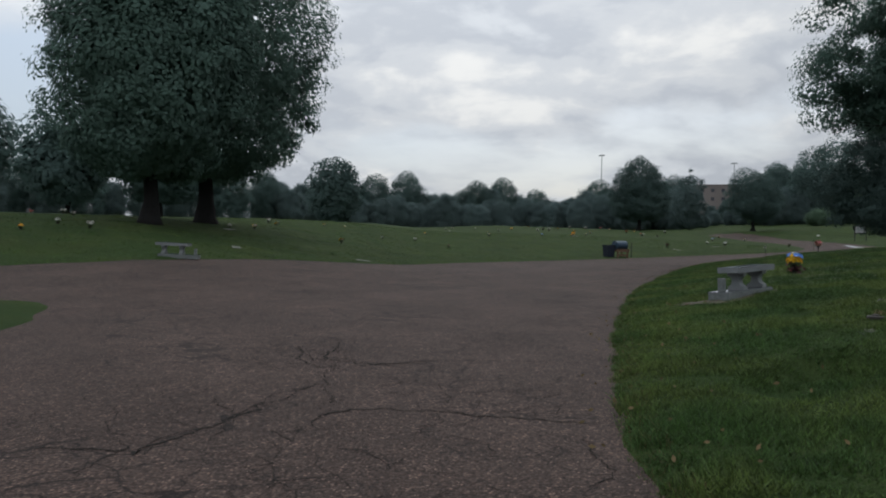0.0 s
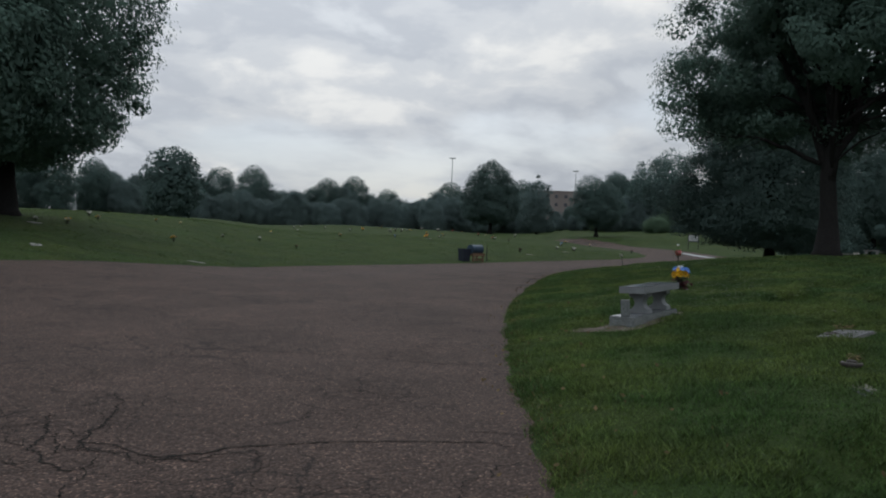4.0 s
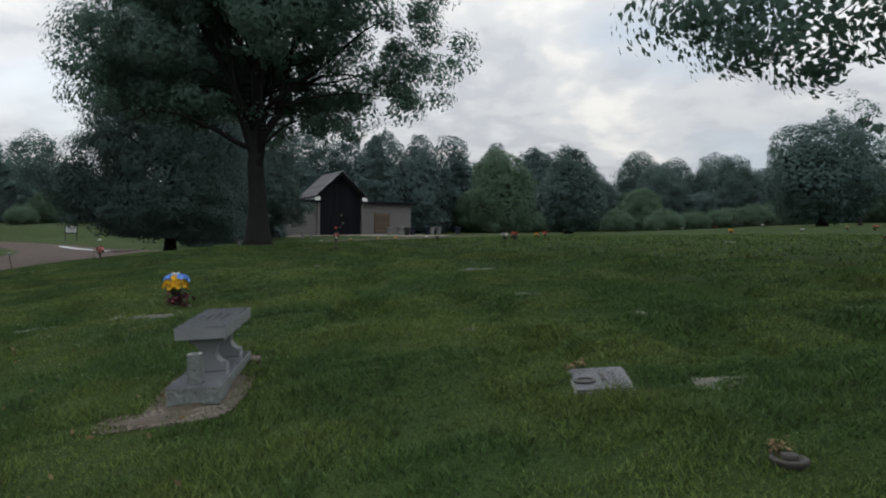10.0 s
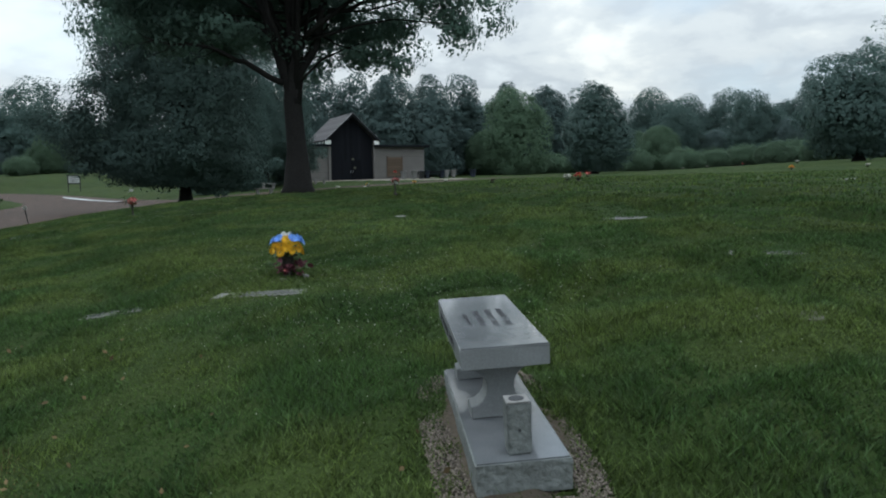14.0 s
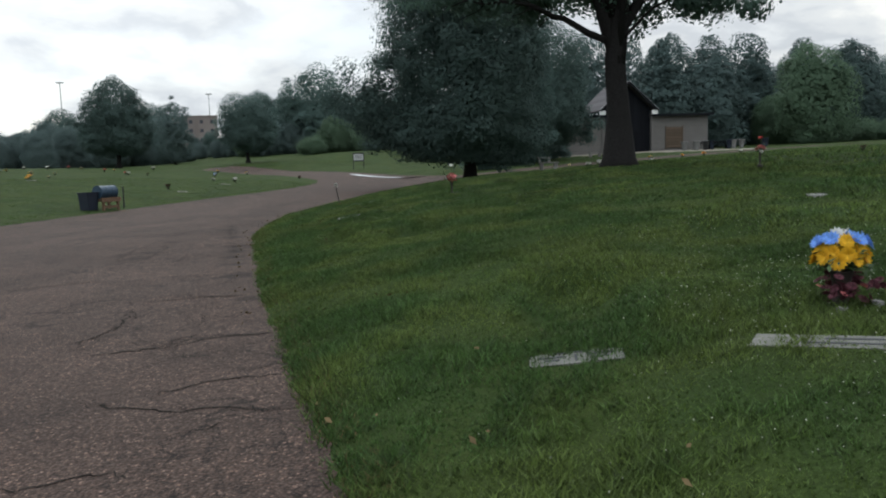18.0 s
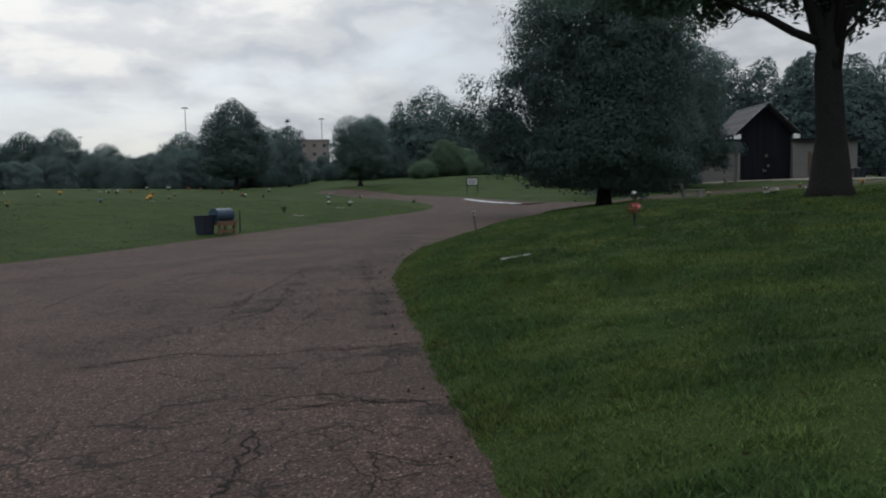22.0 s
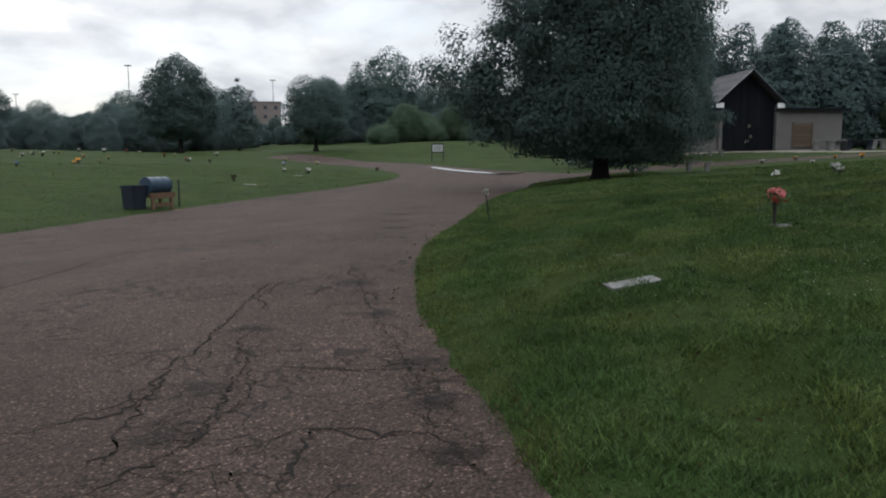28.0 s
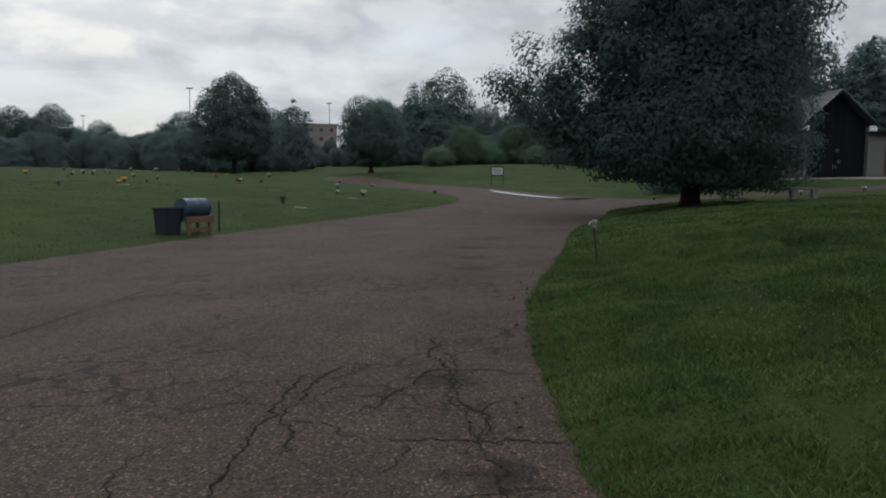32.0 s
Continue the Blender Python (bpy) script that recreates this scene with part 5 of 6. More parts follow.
def granite_bench(x, y, turn, fine=True, group=""):
    t = thing("granite_bench", x, y, 0, turn, "grey granite memorial bench on a slab with a square stone vase" if fine else "pale granite memorial bench on a slab beside the road", "bench", group)
    zx, zy = (float(land(x + 0.6 * i, y + 0.6 * j)[0] - land(x - 0.6 * i, y - 0.6 * j)[0]) / 1.2 for i, j in ((1, 0), (0, 1)))
    t.matrix_basis = Matrix.Translation((x, y, ground_z(x, y) - 0.03)) @ Vector((0, 0, 1)).rotation_difference(Vector((-0.5 * zx, -0.5 * zy, 1)).normalized()).to_matrix().to_4x4() @ pose(0, 0, 0, 0, 0, turn)
    L, W = 1.14, 0.39
    base = part("base_slab", rough_slab(1.36, 0.39, 0.13, (-0.23, 0, 0), 2.0, 0.010), M_ROCKY, t, "rock-edged granite slab")
    part("base_top", box(1.345, 0.375, 0.006, 0, (-0.23, 0, 0.1305)), M_POLISH, base, "smooth sawn slab top")
    for sx in (-1, 1):
        part("support", concave_leg(0.14, 0.062, 0.29, 0.135), M_GRANITE, t, "hourglass granite support").matrix_basis = pose(sx * 0.31 - 0.02, 0, 0.137)
    seat = part("seat", rough_slab(L, W, 0.09, (-0.02, 0, 0.427), 5.0, 0.005), M_GRANITE, t, "thick granite seat with rough sides")
    part("seat_top", box(L - 0.006, W - 0.006, 0.006, 0, (-0.02, 0, 0.516)), M_POLISH, seat, "polished seat top")
    vase = part("stone_vase", box(0.098, 0.098, 0.215, 0.006, (-0.80, 0, 0.137), 1.0), M_ROCKY, t, "square granite flower vase")
    part("vase_top", box(0.095, 0.095, 0.006, 0, (-0.80, 0, 0.351)), M_STONE, vase, "pale sawn vase top")
    # holes are not sunk: dark discs on the stone paint their shade
    part("vase_hole", lathe([(0.032, 0.3575), (0.032, 0.359), (0.03, 0.3595), (0.01, 0.3596)], 16), M_LETTER, vase).matrix_basis = pose(-0.80, 0, 0)
    part("bolt_hole", lathe([(0.007, 0), (0.007, 0.002), (0.004, 0.003)], 10), M_LETTER, vase).matrix_basis = pose(-0.8495, 0, 0.24, 0, -90)
    if fine:
        letters("THE SULLIVAN - FAMILY", 0.068, seat, M_LETTER, pose(0.01, W / 2 + 0.0045, 0.472, 90, 0, 180))
        for k, row in enumerate(("IN MEMORY OF", "S B SULLIVAN SR", "ETHEL I. SULLIVAN", "ETHEL V. SULLIVAN")):
            letters(row, 0.046 if k else 0.034, seat, M_LETTER, pose(-0.02, 0.095 - 0.062 * k, 0.5228))
    return t


granite_bench(5.29, 10.03, 37.5)
far_bench = granite_bench(-7.6, 19.6, 178, False)
far_bench.matrix_basis = far_bench.matrix_basis @ Matrix.Diagonal((0.84, 0.84, 0.84, 1))

# gravel bed round the bench
def pebbles(name, n, rng, x0, y0, turn, hx, hy, r, mat, label, hole=None, category="gravel"):
    u, v = rng.uniform(-hx, hx, n), rng.uniform(-hy, hy, n)
    edge = 1 - 0.25 * rng.uniform(0, 1, n)
    keep = (np.abs(u / hx) ** 4 + np.abs(v / hy) ** 4) < edge
    if hole:
        keep &= ~((np.abs(u - hole[0]) < hole[1]) & (np.abs(v) < hole[2]))
    u, v = u[keep], v[keep]
    c, s = math.cos(radians(turn)), math.sin(radians(turn))
    x, y = x0 + c * u - s * v, y0 + s * u + c * v
    z = land(x, y) + 0.04
    n = len(x)
    o = np.array([(1, 0, 0), (0, 1, 0), (-1, 0, 0), (0, -1, 0), (0, 0, 0.7), (0, 0, -0.7)])
    k = r * rng.uniform(0.5, 1.5, (n, 1, 1)) * rng.uniform(0.7, 1.3, (n, 6, 1))
    a = rng.uniform(0, 6.28, n)
    ca, sa = np.cos(a)[:, None], np.sin(a)[:, None]
    p = o[None] * k
    p = np.stack([p[..., 0] * ca - p[..., 1] * sa, p[..., 0] * sa + p[..., 1] * ca, p[..., 2]], -1) + np.stack([x, y, z], 1)[:, None]
    tri = np.array([(0, 1, 4), (1, 2, 4), (2, 3, 4), (3, 0, 4), (1, 0, 5), (2, 1, 5), (3, 2, 5), (0, 3, 5)])
    f = (tri[None] + 6 * np.arange(n)[:, None, None]).reshape(-1, 3)
    return tagged(raw(name, p.reshape(-1, 3), f, mat), label, category, kind="stuff")


rng = np.random.default_rng(77)
pebbles("gravel", 22000, rng, 5.02, 9.84, 39, 1.0, 0.36, 0.0065, M_GRAVEL, "pale gravel bed round the granite bench", (0.05, 0.70, 0.2))

pebbles("gravel", 1700, rng, 4.26, 9.48, 39, 0.2, 0.44, 0.0065, M_GRAVEL, "loose gravel spilled before the bench slab")


def patch(name, x, y, rx, ry, turn, mat, label, lift=0.045, seed=1, category="soil"):
    """An uneven thin patch lying on the turf."""
    rg = random.Random(seed)
    bm = bmesh.new()
    mid = bm.verts.new((x, y, ground_z(x, y) + lift))
    c, s = math.cos(radians(turn)), math.sin(radians(turn))
    ring, inner = [], []
    for k in range(28):
        a = 2 * math.pi * k / 28
        q = 1 + 0.22 * math.sin(3 * a + seed) + rg.uniform(-0.1, 0.1)
        for lst, m, dz in ((inner, 0.6, lift), (ring, 1.0, -0.02)):
            px, py = m * rx * q * math.cos(a), m * ry * q * math.sin(a)
            gxp, gyp = x + c * px - s * py, y + s * px + c * py
            lst.append(bm.verts.new((gxp, gyp, ground_z(gxp, gyp) + dz)))
    for k in range(28):
        bm.faces.new((mid, inner[k], inner[(k + 1) % 28]))
        bm.faces.new((inner[k], ring[k], ring[(k + 1) % 28], inner[(k + 1) % 28]))
    return tagged(part(name, bm, mat, None, label, True), label, category, kind="structure")


patch("sand_patch", 4.26, 9.48, 0.15, 0.42, 39, M_SOIL, "bare sandy patch before the bench slab", 0.012, 4)
patch("soil_patch", 5.02, 9.84, 0.95, 0.34, 39, M_SOIL, "bare soil under the gravel bed", 0.022, 6)


# ---------------------------------------------------------------- flat grave markers
def marker(x, y, w, d, turn, label, mat=M_STONE, bronze=False, bars=True, vase=False, lift=0.035, seed=0, columns=False):
    t = thing("grave_marker", x, y, 0, turn, label, "grave marker", "flat grave markers")
    t.matrix_basis = lie(x, y, turn, 0.35 * lift - 0.099)
    part("slab", rough_slab(w, d, 0.1, (0, 0, 0), seed + 1.0, 0.014), mat, t)
    top = 0.1
    if bronze:
        pl = part("plaque", box(w - 0.03, d - 0.03, 0.014, 0.004, (0, 0, 0.1005)), M_BRONZE, t, "dark bronze plaque")
        part("name_panel", box(w * 0.30, 0.034, 0.006, 0.002, (-0.02, 0.02, 0.1146)), M_VASE, pl)
        top = 0.1146
        for k in range(3):
            part("raised_line", box(w * (0.5, 0.36, 0.44)[k], 0.014, 0.004, 0.001, (0, 0.10 - 0.06 * k - (0.05 if k > 1 else 0), top)), M_BRONZE, pl)
    elif columns:
        for sx in (-1, 1):
            for k, wd in enumerate((0.10, 0.17)):
                part("inscription", box(wd, 0.026, 0.003, 0, (sx * 0.15, 0.03 - 0.055 * k, top)), M_LETTER, t)
        part("inscription", box(0.018, 0.12, 0.003, 0, (0, 0.01, top)), M_LETTER, t)
        part("inscription", box(0.26, 0.022, 0.003, 0, (0.03, -0.09, top)), M_LETTER, t)
    elif bars:
        for k in range(2):
            part("inscription", box(w * (0.55 - 0.2 * k), 0.022, 0.003, 0, (0, 0.035 - 0.08 * k, top)), M_LETTER, t)
    if vase:
        part("vase_ring", lathe([(0.075, 0), (0.075, 0.012), (0.055, 0.014), (0.05, 0.004)], 18), M_VASE, t).matrix_basis = pose(w * 0.12, -d / 2 + 0.09, top)
    return t


marker(5.90, 6.88, 0.60, 0.40, 208, "flat bronze grave marker with raised lettering in the grass", M_LICHEN, True, vase=True, lift=0.04, seed=1)
marker(6.24, 5.99, 0.66, 0.34, 115, "weathered flat stone marker half grown over", M_MOSS, bars=False, lift=0.02, seed=2)
marker(4.24, 4.72, 0.5, 0.24, 70, "flat mossy stone marker sunk in the lawn", M_MOSS, lift=-0.01, seed=3)
marker(6.50, 14.97, 0.58, 0.23, 133, "pale flat stone marker with worn letters near the road", M_LICHEN, lift=0.02, seed=5, bars=False, columns=True)
marker(7.26, 13.58, 1.15, 0.22, 109, "long grey flat family stone in front of a vase", M_LICHEN, lift=0.03, seed=6)
marker(9.34, 5.42, 0.5, 0.26, 97, "pale flat stone marker set in the lawn", M_STONE, lift=0.04, seed=7)
marker(8.72, 7.28, 0.56, 0.24, 112, "weathered flat stone marker sunk in the lawn", M_MOSS, lift=-0.03, seed=8)
marker(9.76, 9.4, 0.82, 0.24, 97, "flat stone marker half hidden by turf", M_LICHEN, lift=0.0, seed=9)
marker(7.33, 8.95, 0.48, 0.24, 105, "flat mossy marker half hidden by turf", M_MOSS, bars=False, lift=0.03, seed=10)
marker(11.62, 25.80, 0.52, 0.29, 154, "pale flat stone marker near the road edge", M_STONE, bars=False, lift=0.05, seed=11)
marker(15.0, 26.4, 0.34, 0.24, 121, "pale flat marker under a flower vase", lift=0.04, seed=12)
marker(13.0, 27.0, 0.5, 0.24, 150, "flat mossy marker half hidden by turf", M_MOSS, lift=0.0, seed=13)
for k, (x, y) in enumerate(((14.1, 70.6), (-9.4, 33.2), (-7.2, 25.5), (20, 58.5), (26, 66), (15, 17.5), (13, 12), (17, 24), (24, 10), (-3, 31))):
    marker(x, y, 0.6, 0.32, 30 + 40 * k, "pale flat stone marker set flush in the lawn", lift=0.03, seed=20 + k)


for k, (px, py) in enumerate(((7.86, 13.98), (8.08, 13.86))):
    cob = thing("cobble", px, py, turf_z(px, py), 70 * k, "pale rounded cobble beside a grave vase", "stone", "cobbles by the vase")
    part("stone", rough_slab(0.06, 0.05, 0.055, (0, 0, -0.015), 3.0 + k, 0.012), M_STONE, cob, smooth=True)


def flush_vase():
    t = thing("vase_ring", 4.81, 5.52, turf_z(4.81, 5.52) + 0.022, 0, "round bronze flush vase ring with a withered posy", "vase")
    part("ring", lathe([(0.088, -0.05), (0.092, 0.0), (0.088, 0.008), (0.074, 0.010), (0.066, 0.002), (0.045, 0.0), (0.04, 0.006), (0.02, 0.006)], 28), M_VASE, t, smooth=True)
    part("inner_cap", lathe([(0.045, 0.01), (0.04, 0.025), (0.01, 0.03)], 20), M_VASE, t)
    rg = np.random.default_rng(4)
    v, f = spray(rg, 22, (0.06, 0.07, 0.04), (0.03, 0.025, 0.018), 0.02)
    raw("withered_posy", v, f, M_STRAW, t, "dry brown posy")


flush_vase()
rg9 = np.random.default_rng(14)
posy = thing("dry_posy", 6.13, 7.15, None, 0, "dry brown posy beside a bronze marker", "flowers")
v, f = spray(rg9, 14, (0, 0, 0.05), (0.05, 0.035, 0.012), 0.022)
raw("leaf_spray", v, f, M_STRAW, posy)

# ---------------------------------------------------------------- along the road
def flower_stake():
    t = thing("garden_stake", 16.55, 34.4, None, 0, "thin dark stake leaning at the road edge, white spinner on top", "stake", tilt=(4, -13))
    part("stem", tube([(0, 0, -0.1), (0, 0, 0.3), (0, 0, 0.58)], [0.017, 0.016, 0.014], 7), M_BLACKM, t)
    rg = np.random.default_rng(8)
    for k in range(5):
        v, f = petals(rg, np.array([0.03 * math.cos(1.3 * k), 0.03 * math.sin(1.3 * k), 0.60 + 0.012 * k]), 0.062, 7, 0.6)
        raw("spinner_petal", v, f, M_PCREAM, t, "white plastic petals")


flower_stake()


def drum_station():
    x, y = 12.95, 48.9
    t = thing("drum_stand", x, y, None, 28, "ochre timber cradle holding a drum on the grass verge", "stand")
    for sx in (-0.42, 0.42):
        for sy in (-0.28, 0.28):
            part("leg", box(0.1, 0.1, 0.46, 0.006, (sx, sy, -0.06)), M_WOODY, t)
        part("cross_rail", box(0.09, 0.72, 0.16, 0.006, (sx, 0, 0.402)), M_WOODY, t)
    for sy in (-0.33, 0.33):
        part("side_rail", box(1.1, 0.06, 0.2, 0.006, (0, sy, 0.36)), M_WOODY, t)
    part("brace", box(0.9, 0.05, 0.12, 0.006, (0, -0.28, 0.08)), M_WOODY, t)
    d = thing("steel_drum", x, y, None, 28, "blue steel drum lying on its cradle, open at one end", "drum")
    r = 0.30
    zc = 0.562 + r - 0.06
    body = [(r * 0.96, -0.46), (r, -0.455), (r, -0.17), (r + 0.012, -0.155), (r, -0.14), (r, 0.14), (r + 0.012, 0.155), (r, 0.17), (r, 0.46), (r - 0.02, 0.46), (r - 0.03, -0.43), (0.05, -0.43)]
    shell = part("shell", lathe(body, 30), M_BLUE, d, smooth=False)
    shell.matrix_basis = pose(0, 0, zc, 0, 90, 0)
    part("lining", lathe([(r - 0.034, 0.455), (r - 0.04, -0.42), (0.02, -0.425)], 24), M_DRUMIN, d, "dark inside").matrix_basis = pose(0, 0, zc, 0, 90, 0)
    for e in (-0.455, 0.455):
        rim = part("rim", lathe([(r - 0.01, -0.012), (r + 0.012, -0.01), (r + 0.012, 0.01), (r - 0.01, 0.012)], 30), M_BLUE, d)
        rim.matrix_basis = pose(e, 0, zc, 0, 90, 0)
    part("painted_label", box(0.26, 0.005, 0.07, 0, (0, 0, 0)), M_PWHITE, d, "faded white stencil bar").matrix_basis = pose(0.0, -0.238, zc + 0.16, -52, 0, 0)
    b = thing("rubbish_bin", x - 0.80, y - 0.20, None, 28, "dark blue plastic crate bin on the grass", "bin")
    bm = box(0.52, 0.55, 0.78, 0.02, (0, 0, 0), 1.0)
    for vv in bm.verts:
        if vv.co.z > 0.4:
            vv.co.x *= 1.16
            vv.co.y *= 1.12
    part("body", bm, M_NAVY, b)
    part("rim", merge(*[box(sx, sy, 0.05, 0.008, at) for sx, sy, at in ((0.66, 0.05, (0, 0.308, 0.76)), (0.66, 0.05, (0, -0.308, 0.76)), (0.05, 0.566, (0.305, 0, 0.76)), (0.05, 0.566, (-0.305, 0, 0.76)))]), M_NAVY, b)
    p = thing("iron_post", x + 1.0, y + 0.75, None, 0, "thin dark iron post on the verge", "post")
    part("post", tube([(0, 0, -0.1), (0, 0, 0.95)], [0.035, 0.03], 8), M_BLACKM, p)
    part("cap", lathe([(0.04, 0.95), (0.045, 0.97), (0.02, 0.99)], 8), M_BLACKM, p)


drum_station()
patch("soil_patch", 13.9, 48.3, 0.8, 0.45, 30, material("red_clay", (0.22, 0.10, 0.055), 0.95, grain=0.3, scale=14), "bare reddish clay at the foot of the drum stand", 0.03, 8)


def notice_sign():
    t = thing("notice_sign", 53.2, 90.3, None, -35, "white notice board on two dark posts beside the road", "sign")
    for sx in (-0.62, 0.62):
        part("post", box(0.1, 0.1, 1.95, 0.008, (sx, 0, -0.1)), M_BLACKM, t)
    part("panel", box(1.12, 0.05, 0.74, 0.01, (0, 0, 1.02)), M_SIGN, t, "white sign panel")
    for sz, bz in ((0.13, 1.764), (0.12, 0.896)):
        part("rail", box(1.14, 0.07, sz, 0.006, (0, 0, bz)), M_BLACKM, t)
    for k in range(4):
        part("text_line", box(0.8 - 0.1 * (k % 2), 0.004, 0.045, 0, (0, -0.028, 1.58 - 0.14 * k)), M_LETTER, t)


notice_sign()

# standing water along the gutter by the sign, its sky gleam partly painted
def puddle():
    line = smooth_line(np.array([(47.0, 82.0), (44.9, 76.0), (43.6, 70.5), (43.4, 66.5), (43.2, 64.0)], float), 2)
    bm = bmesh.new()
    a, b = [], []
    for k, (px, py) in enumerate(line):
        u = k / (len(line) - 1)
        hw = 0.75 * math.sin(math.pi * min(max(u, 0.04), 0.97)) ** 0.6 * (1 - 0.55 * u)
        z = float(land(px, py)[0]) + 0.05
        a.append(bm.verts.new((px - 1.6 * hw, py, z)))
        b.append(bm.verts.new((px + 0.5 * hw, py, z)))
    for k in range(len(a) - 1):
        bm.faces.new((a[k], b[k], b[k + 1], a[k + 1]))
    m = bpy.data.materials.new("sky_paled_water")
    m.use_nodes = True
    n, l = m.node_tree.nodes, m.node_tree.links
    p = n["Principled BSDF"]
    # near-white base colour paints in the sky mirrored by the water
    p.inputs["Base Color"].default_value = (0.62, 0.63, 0.64, 1)
    p.inputs["Roughness"].default_value = 0.22
    p.inputs["Metallic"].default_value = 0.0
    p.inputs["IOR"].default_value = 1.33
    p.inputs["Specular IOR Level"].default_value = 1.0
    nz = n.new("ShaderNodeTexNoise")
    nz.inputs["Scale"].default_value = 3.0
    bp = n.new("ShaderNodeBump")
    bp.inputs["Strength"].default_value, bp.inputs["Distance"].default_value = 0.5, 0.05
    l.new(nz.outputs["Fac"], bp.inputs["Height"])
    l.new(bp.outputs[0], p.inputs["Normal"])
    return tagged(part("water", bm, m), "shallow puddle along the road gutter, its sky sheen painted pale", "water", kind="structure")


puddle()

# ---------------------------------------------------------------- beneath the linden
def shrub(name, x, y, rx, ry, h, label, leaf, seed, clumps=60, size=0.12, group=""):
    rg = np.random.default_rng(seed)
    t = thing(name, x, y, None, 0, label, "shrub", group)
    cl = crown_clumps(rg, clumps, rx, ry, h * 0.52, h * 0.45, 0.2, 0.0, 0.35, seed)
    for k in range(3):
        part("stem", tube(branch_path((0, 0, -0.1), cl[k], rg, 0.05, 4), [0.05, 0.04, 0.03, 0.02, 0.01], 6), M_BARK, t)
    v, f = leaves(rg, cl, np.full(len(cl), 0.36 * min(rx, h) + 0.12), 42, size, 0.8)
    raw("crown", v, f, leaf, t)
    return t


for k, (x, y, rx, h, m) in enumerate(((46.5, 60.5, 2.0, 2.3, M_LEAFD), (50.0, 61.5, 2.1, 2.2, M_LEAFD), (53.5, 62.5, 1.8, 1.9, M_LEAFD), (57.0, 65.5, 1.4, 1.7, M_LEAFY), (60.5, 65.5, 1.2, 2.6, M_NEEDLE), (63.5, 68.5, 1.6, 2.0, M_LEAFD), (66.0, 70.5, 1.4, 1.8, M_LEAFD))):
    shrub("shrub", x, y, rx, rx, h, "dark clipped shrub behind the linden", m, 300 + k, group="shrubs near the chapel")


def small_bench(x, y, turn):
    t = thing("stone_bench", x, y, None, turn, "small white stone bench under the trees", "bench", "white benches by the drive")
    part("seat", box(1.3, 0.4, 0.09, 0.01, (0, 0, 0.42)), M_STONE, t)
    for sx in (-0.45, 0.45):
        part("leg", box(0.2, 0.32, 0.42, 0.01, (sx, 0, 0)), M_STONE, t)
    return t


small_bench(53.4, 60.0, -35)
small_bench(62.5, 61.8, -35)
small_bench(38.5, 45.4, -35)

# ---------------------------------------------------------------- far things
def light_mast(x, y, top, label="tall motorway light mast beyond the woods"):
    t = thing("light_mast", x, y, 2.0, 25, label, "lamp", "motorway light masts")
    part("pole", tube([(0, 0, -1), (0, 0, top - 2)], [0.34, 0.18], 8), M_METAL, t)
    for k in range(8):
        a = math.pi * k / 4
        part("lamp_head", box(1.1, 0.5, 0.4, 0.08, (0, 0, 0)), M_METAL, t).matrix_basis = pose(1.15 * math.cos(a), 1.15 * math.sin(a), top - 2.4, 0, 0, math.degrees(a))
    part("ring", lathe([(0.6, top - 2.3), (0.7, top - 2.2), (0.7, top - 2.0), (0.6, top - 1.9)], 12), M_METAL, t)


light_mast(91.7, 400.0, 42.5)
light_mast(170.2, 420.0, 41.5)
light_mast(-42.4, 600.0, 39.5)
light_mast(-32.0, 560.0, 35.0)
light_mast(62.0, 560.0, 38.5)
light_mast(262.0, 390.0, 36.0)


def apartment_block():
    t = thing("apartment_building", 118, 318, 2.0, -20, "long beige five-storey building behind the trees", "building")
    L, H = 36, 19.6
    wall = part("wall", box(L, 14, H, 0.1, (-6, 0, 0)), M_FARWALL, t)
    part("roof_parapet", box(L + 0.6, 14.6, 0.5, 0.1, (-6, 0, H + 0.004)), M_FARWALL, t)
    for r in range(5):
        for c in range(9):
            part("window", box(1.3, 0.25, 1.35, 0.03, (-22.0 + 4.0 * c, -7.08, 3.0 + 3.5 * r)), M_FARWIN, t)
    for c in range(3):
        part("bay", box(0.6, 0.5, H - 0.3, 0.05, (-20.0 + 12.0 * c, -7.25, 0)), M_FARWALL, t)


apartment_block()

# ---------------------------------------------------------------- cracks in the asphalt
def road_top(x, y):
    return land(x, y) + 0.006 * np.sin(2.3 * np.asarray(x)) * np.sin(1.9 * np.asarray(y))


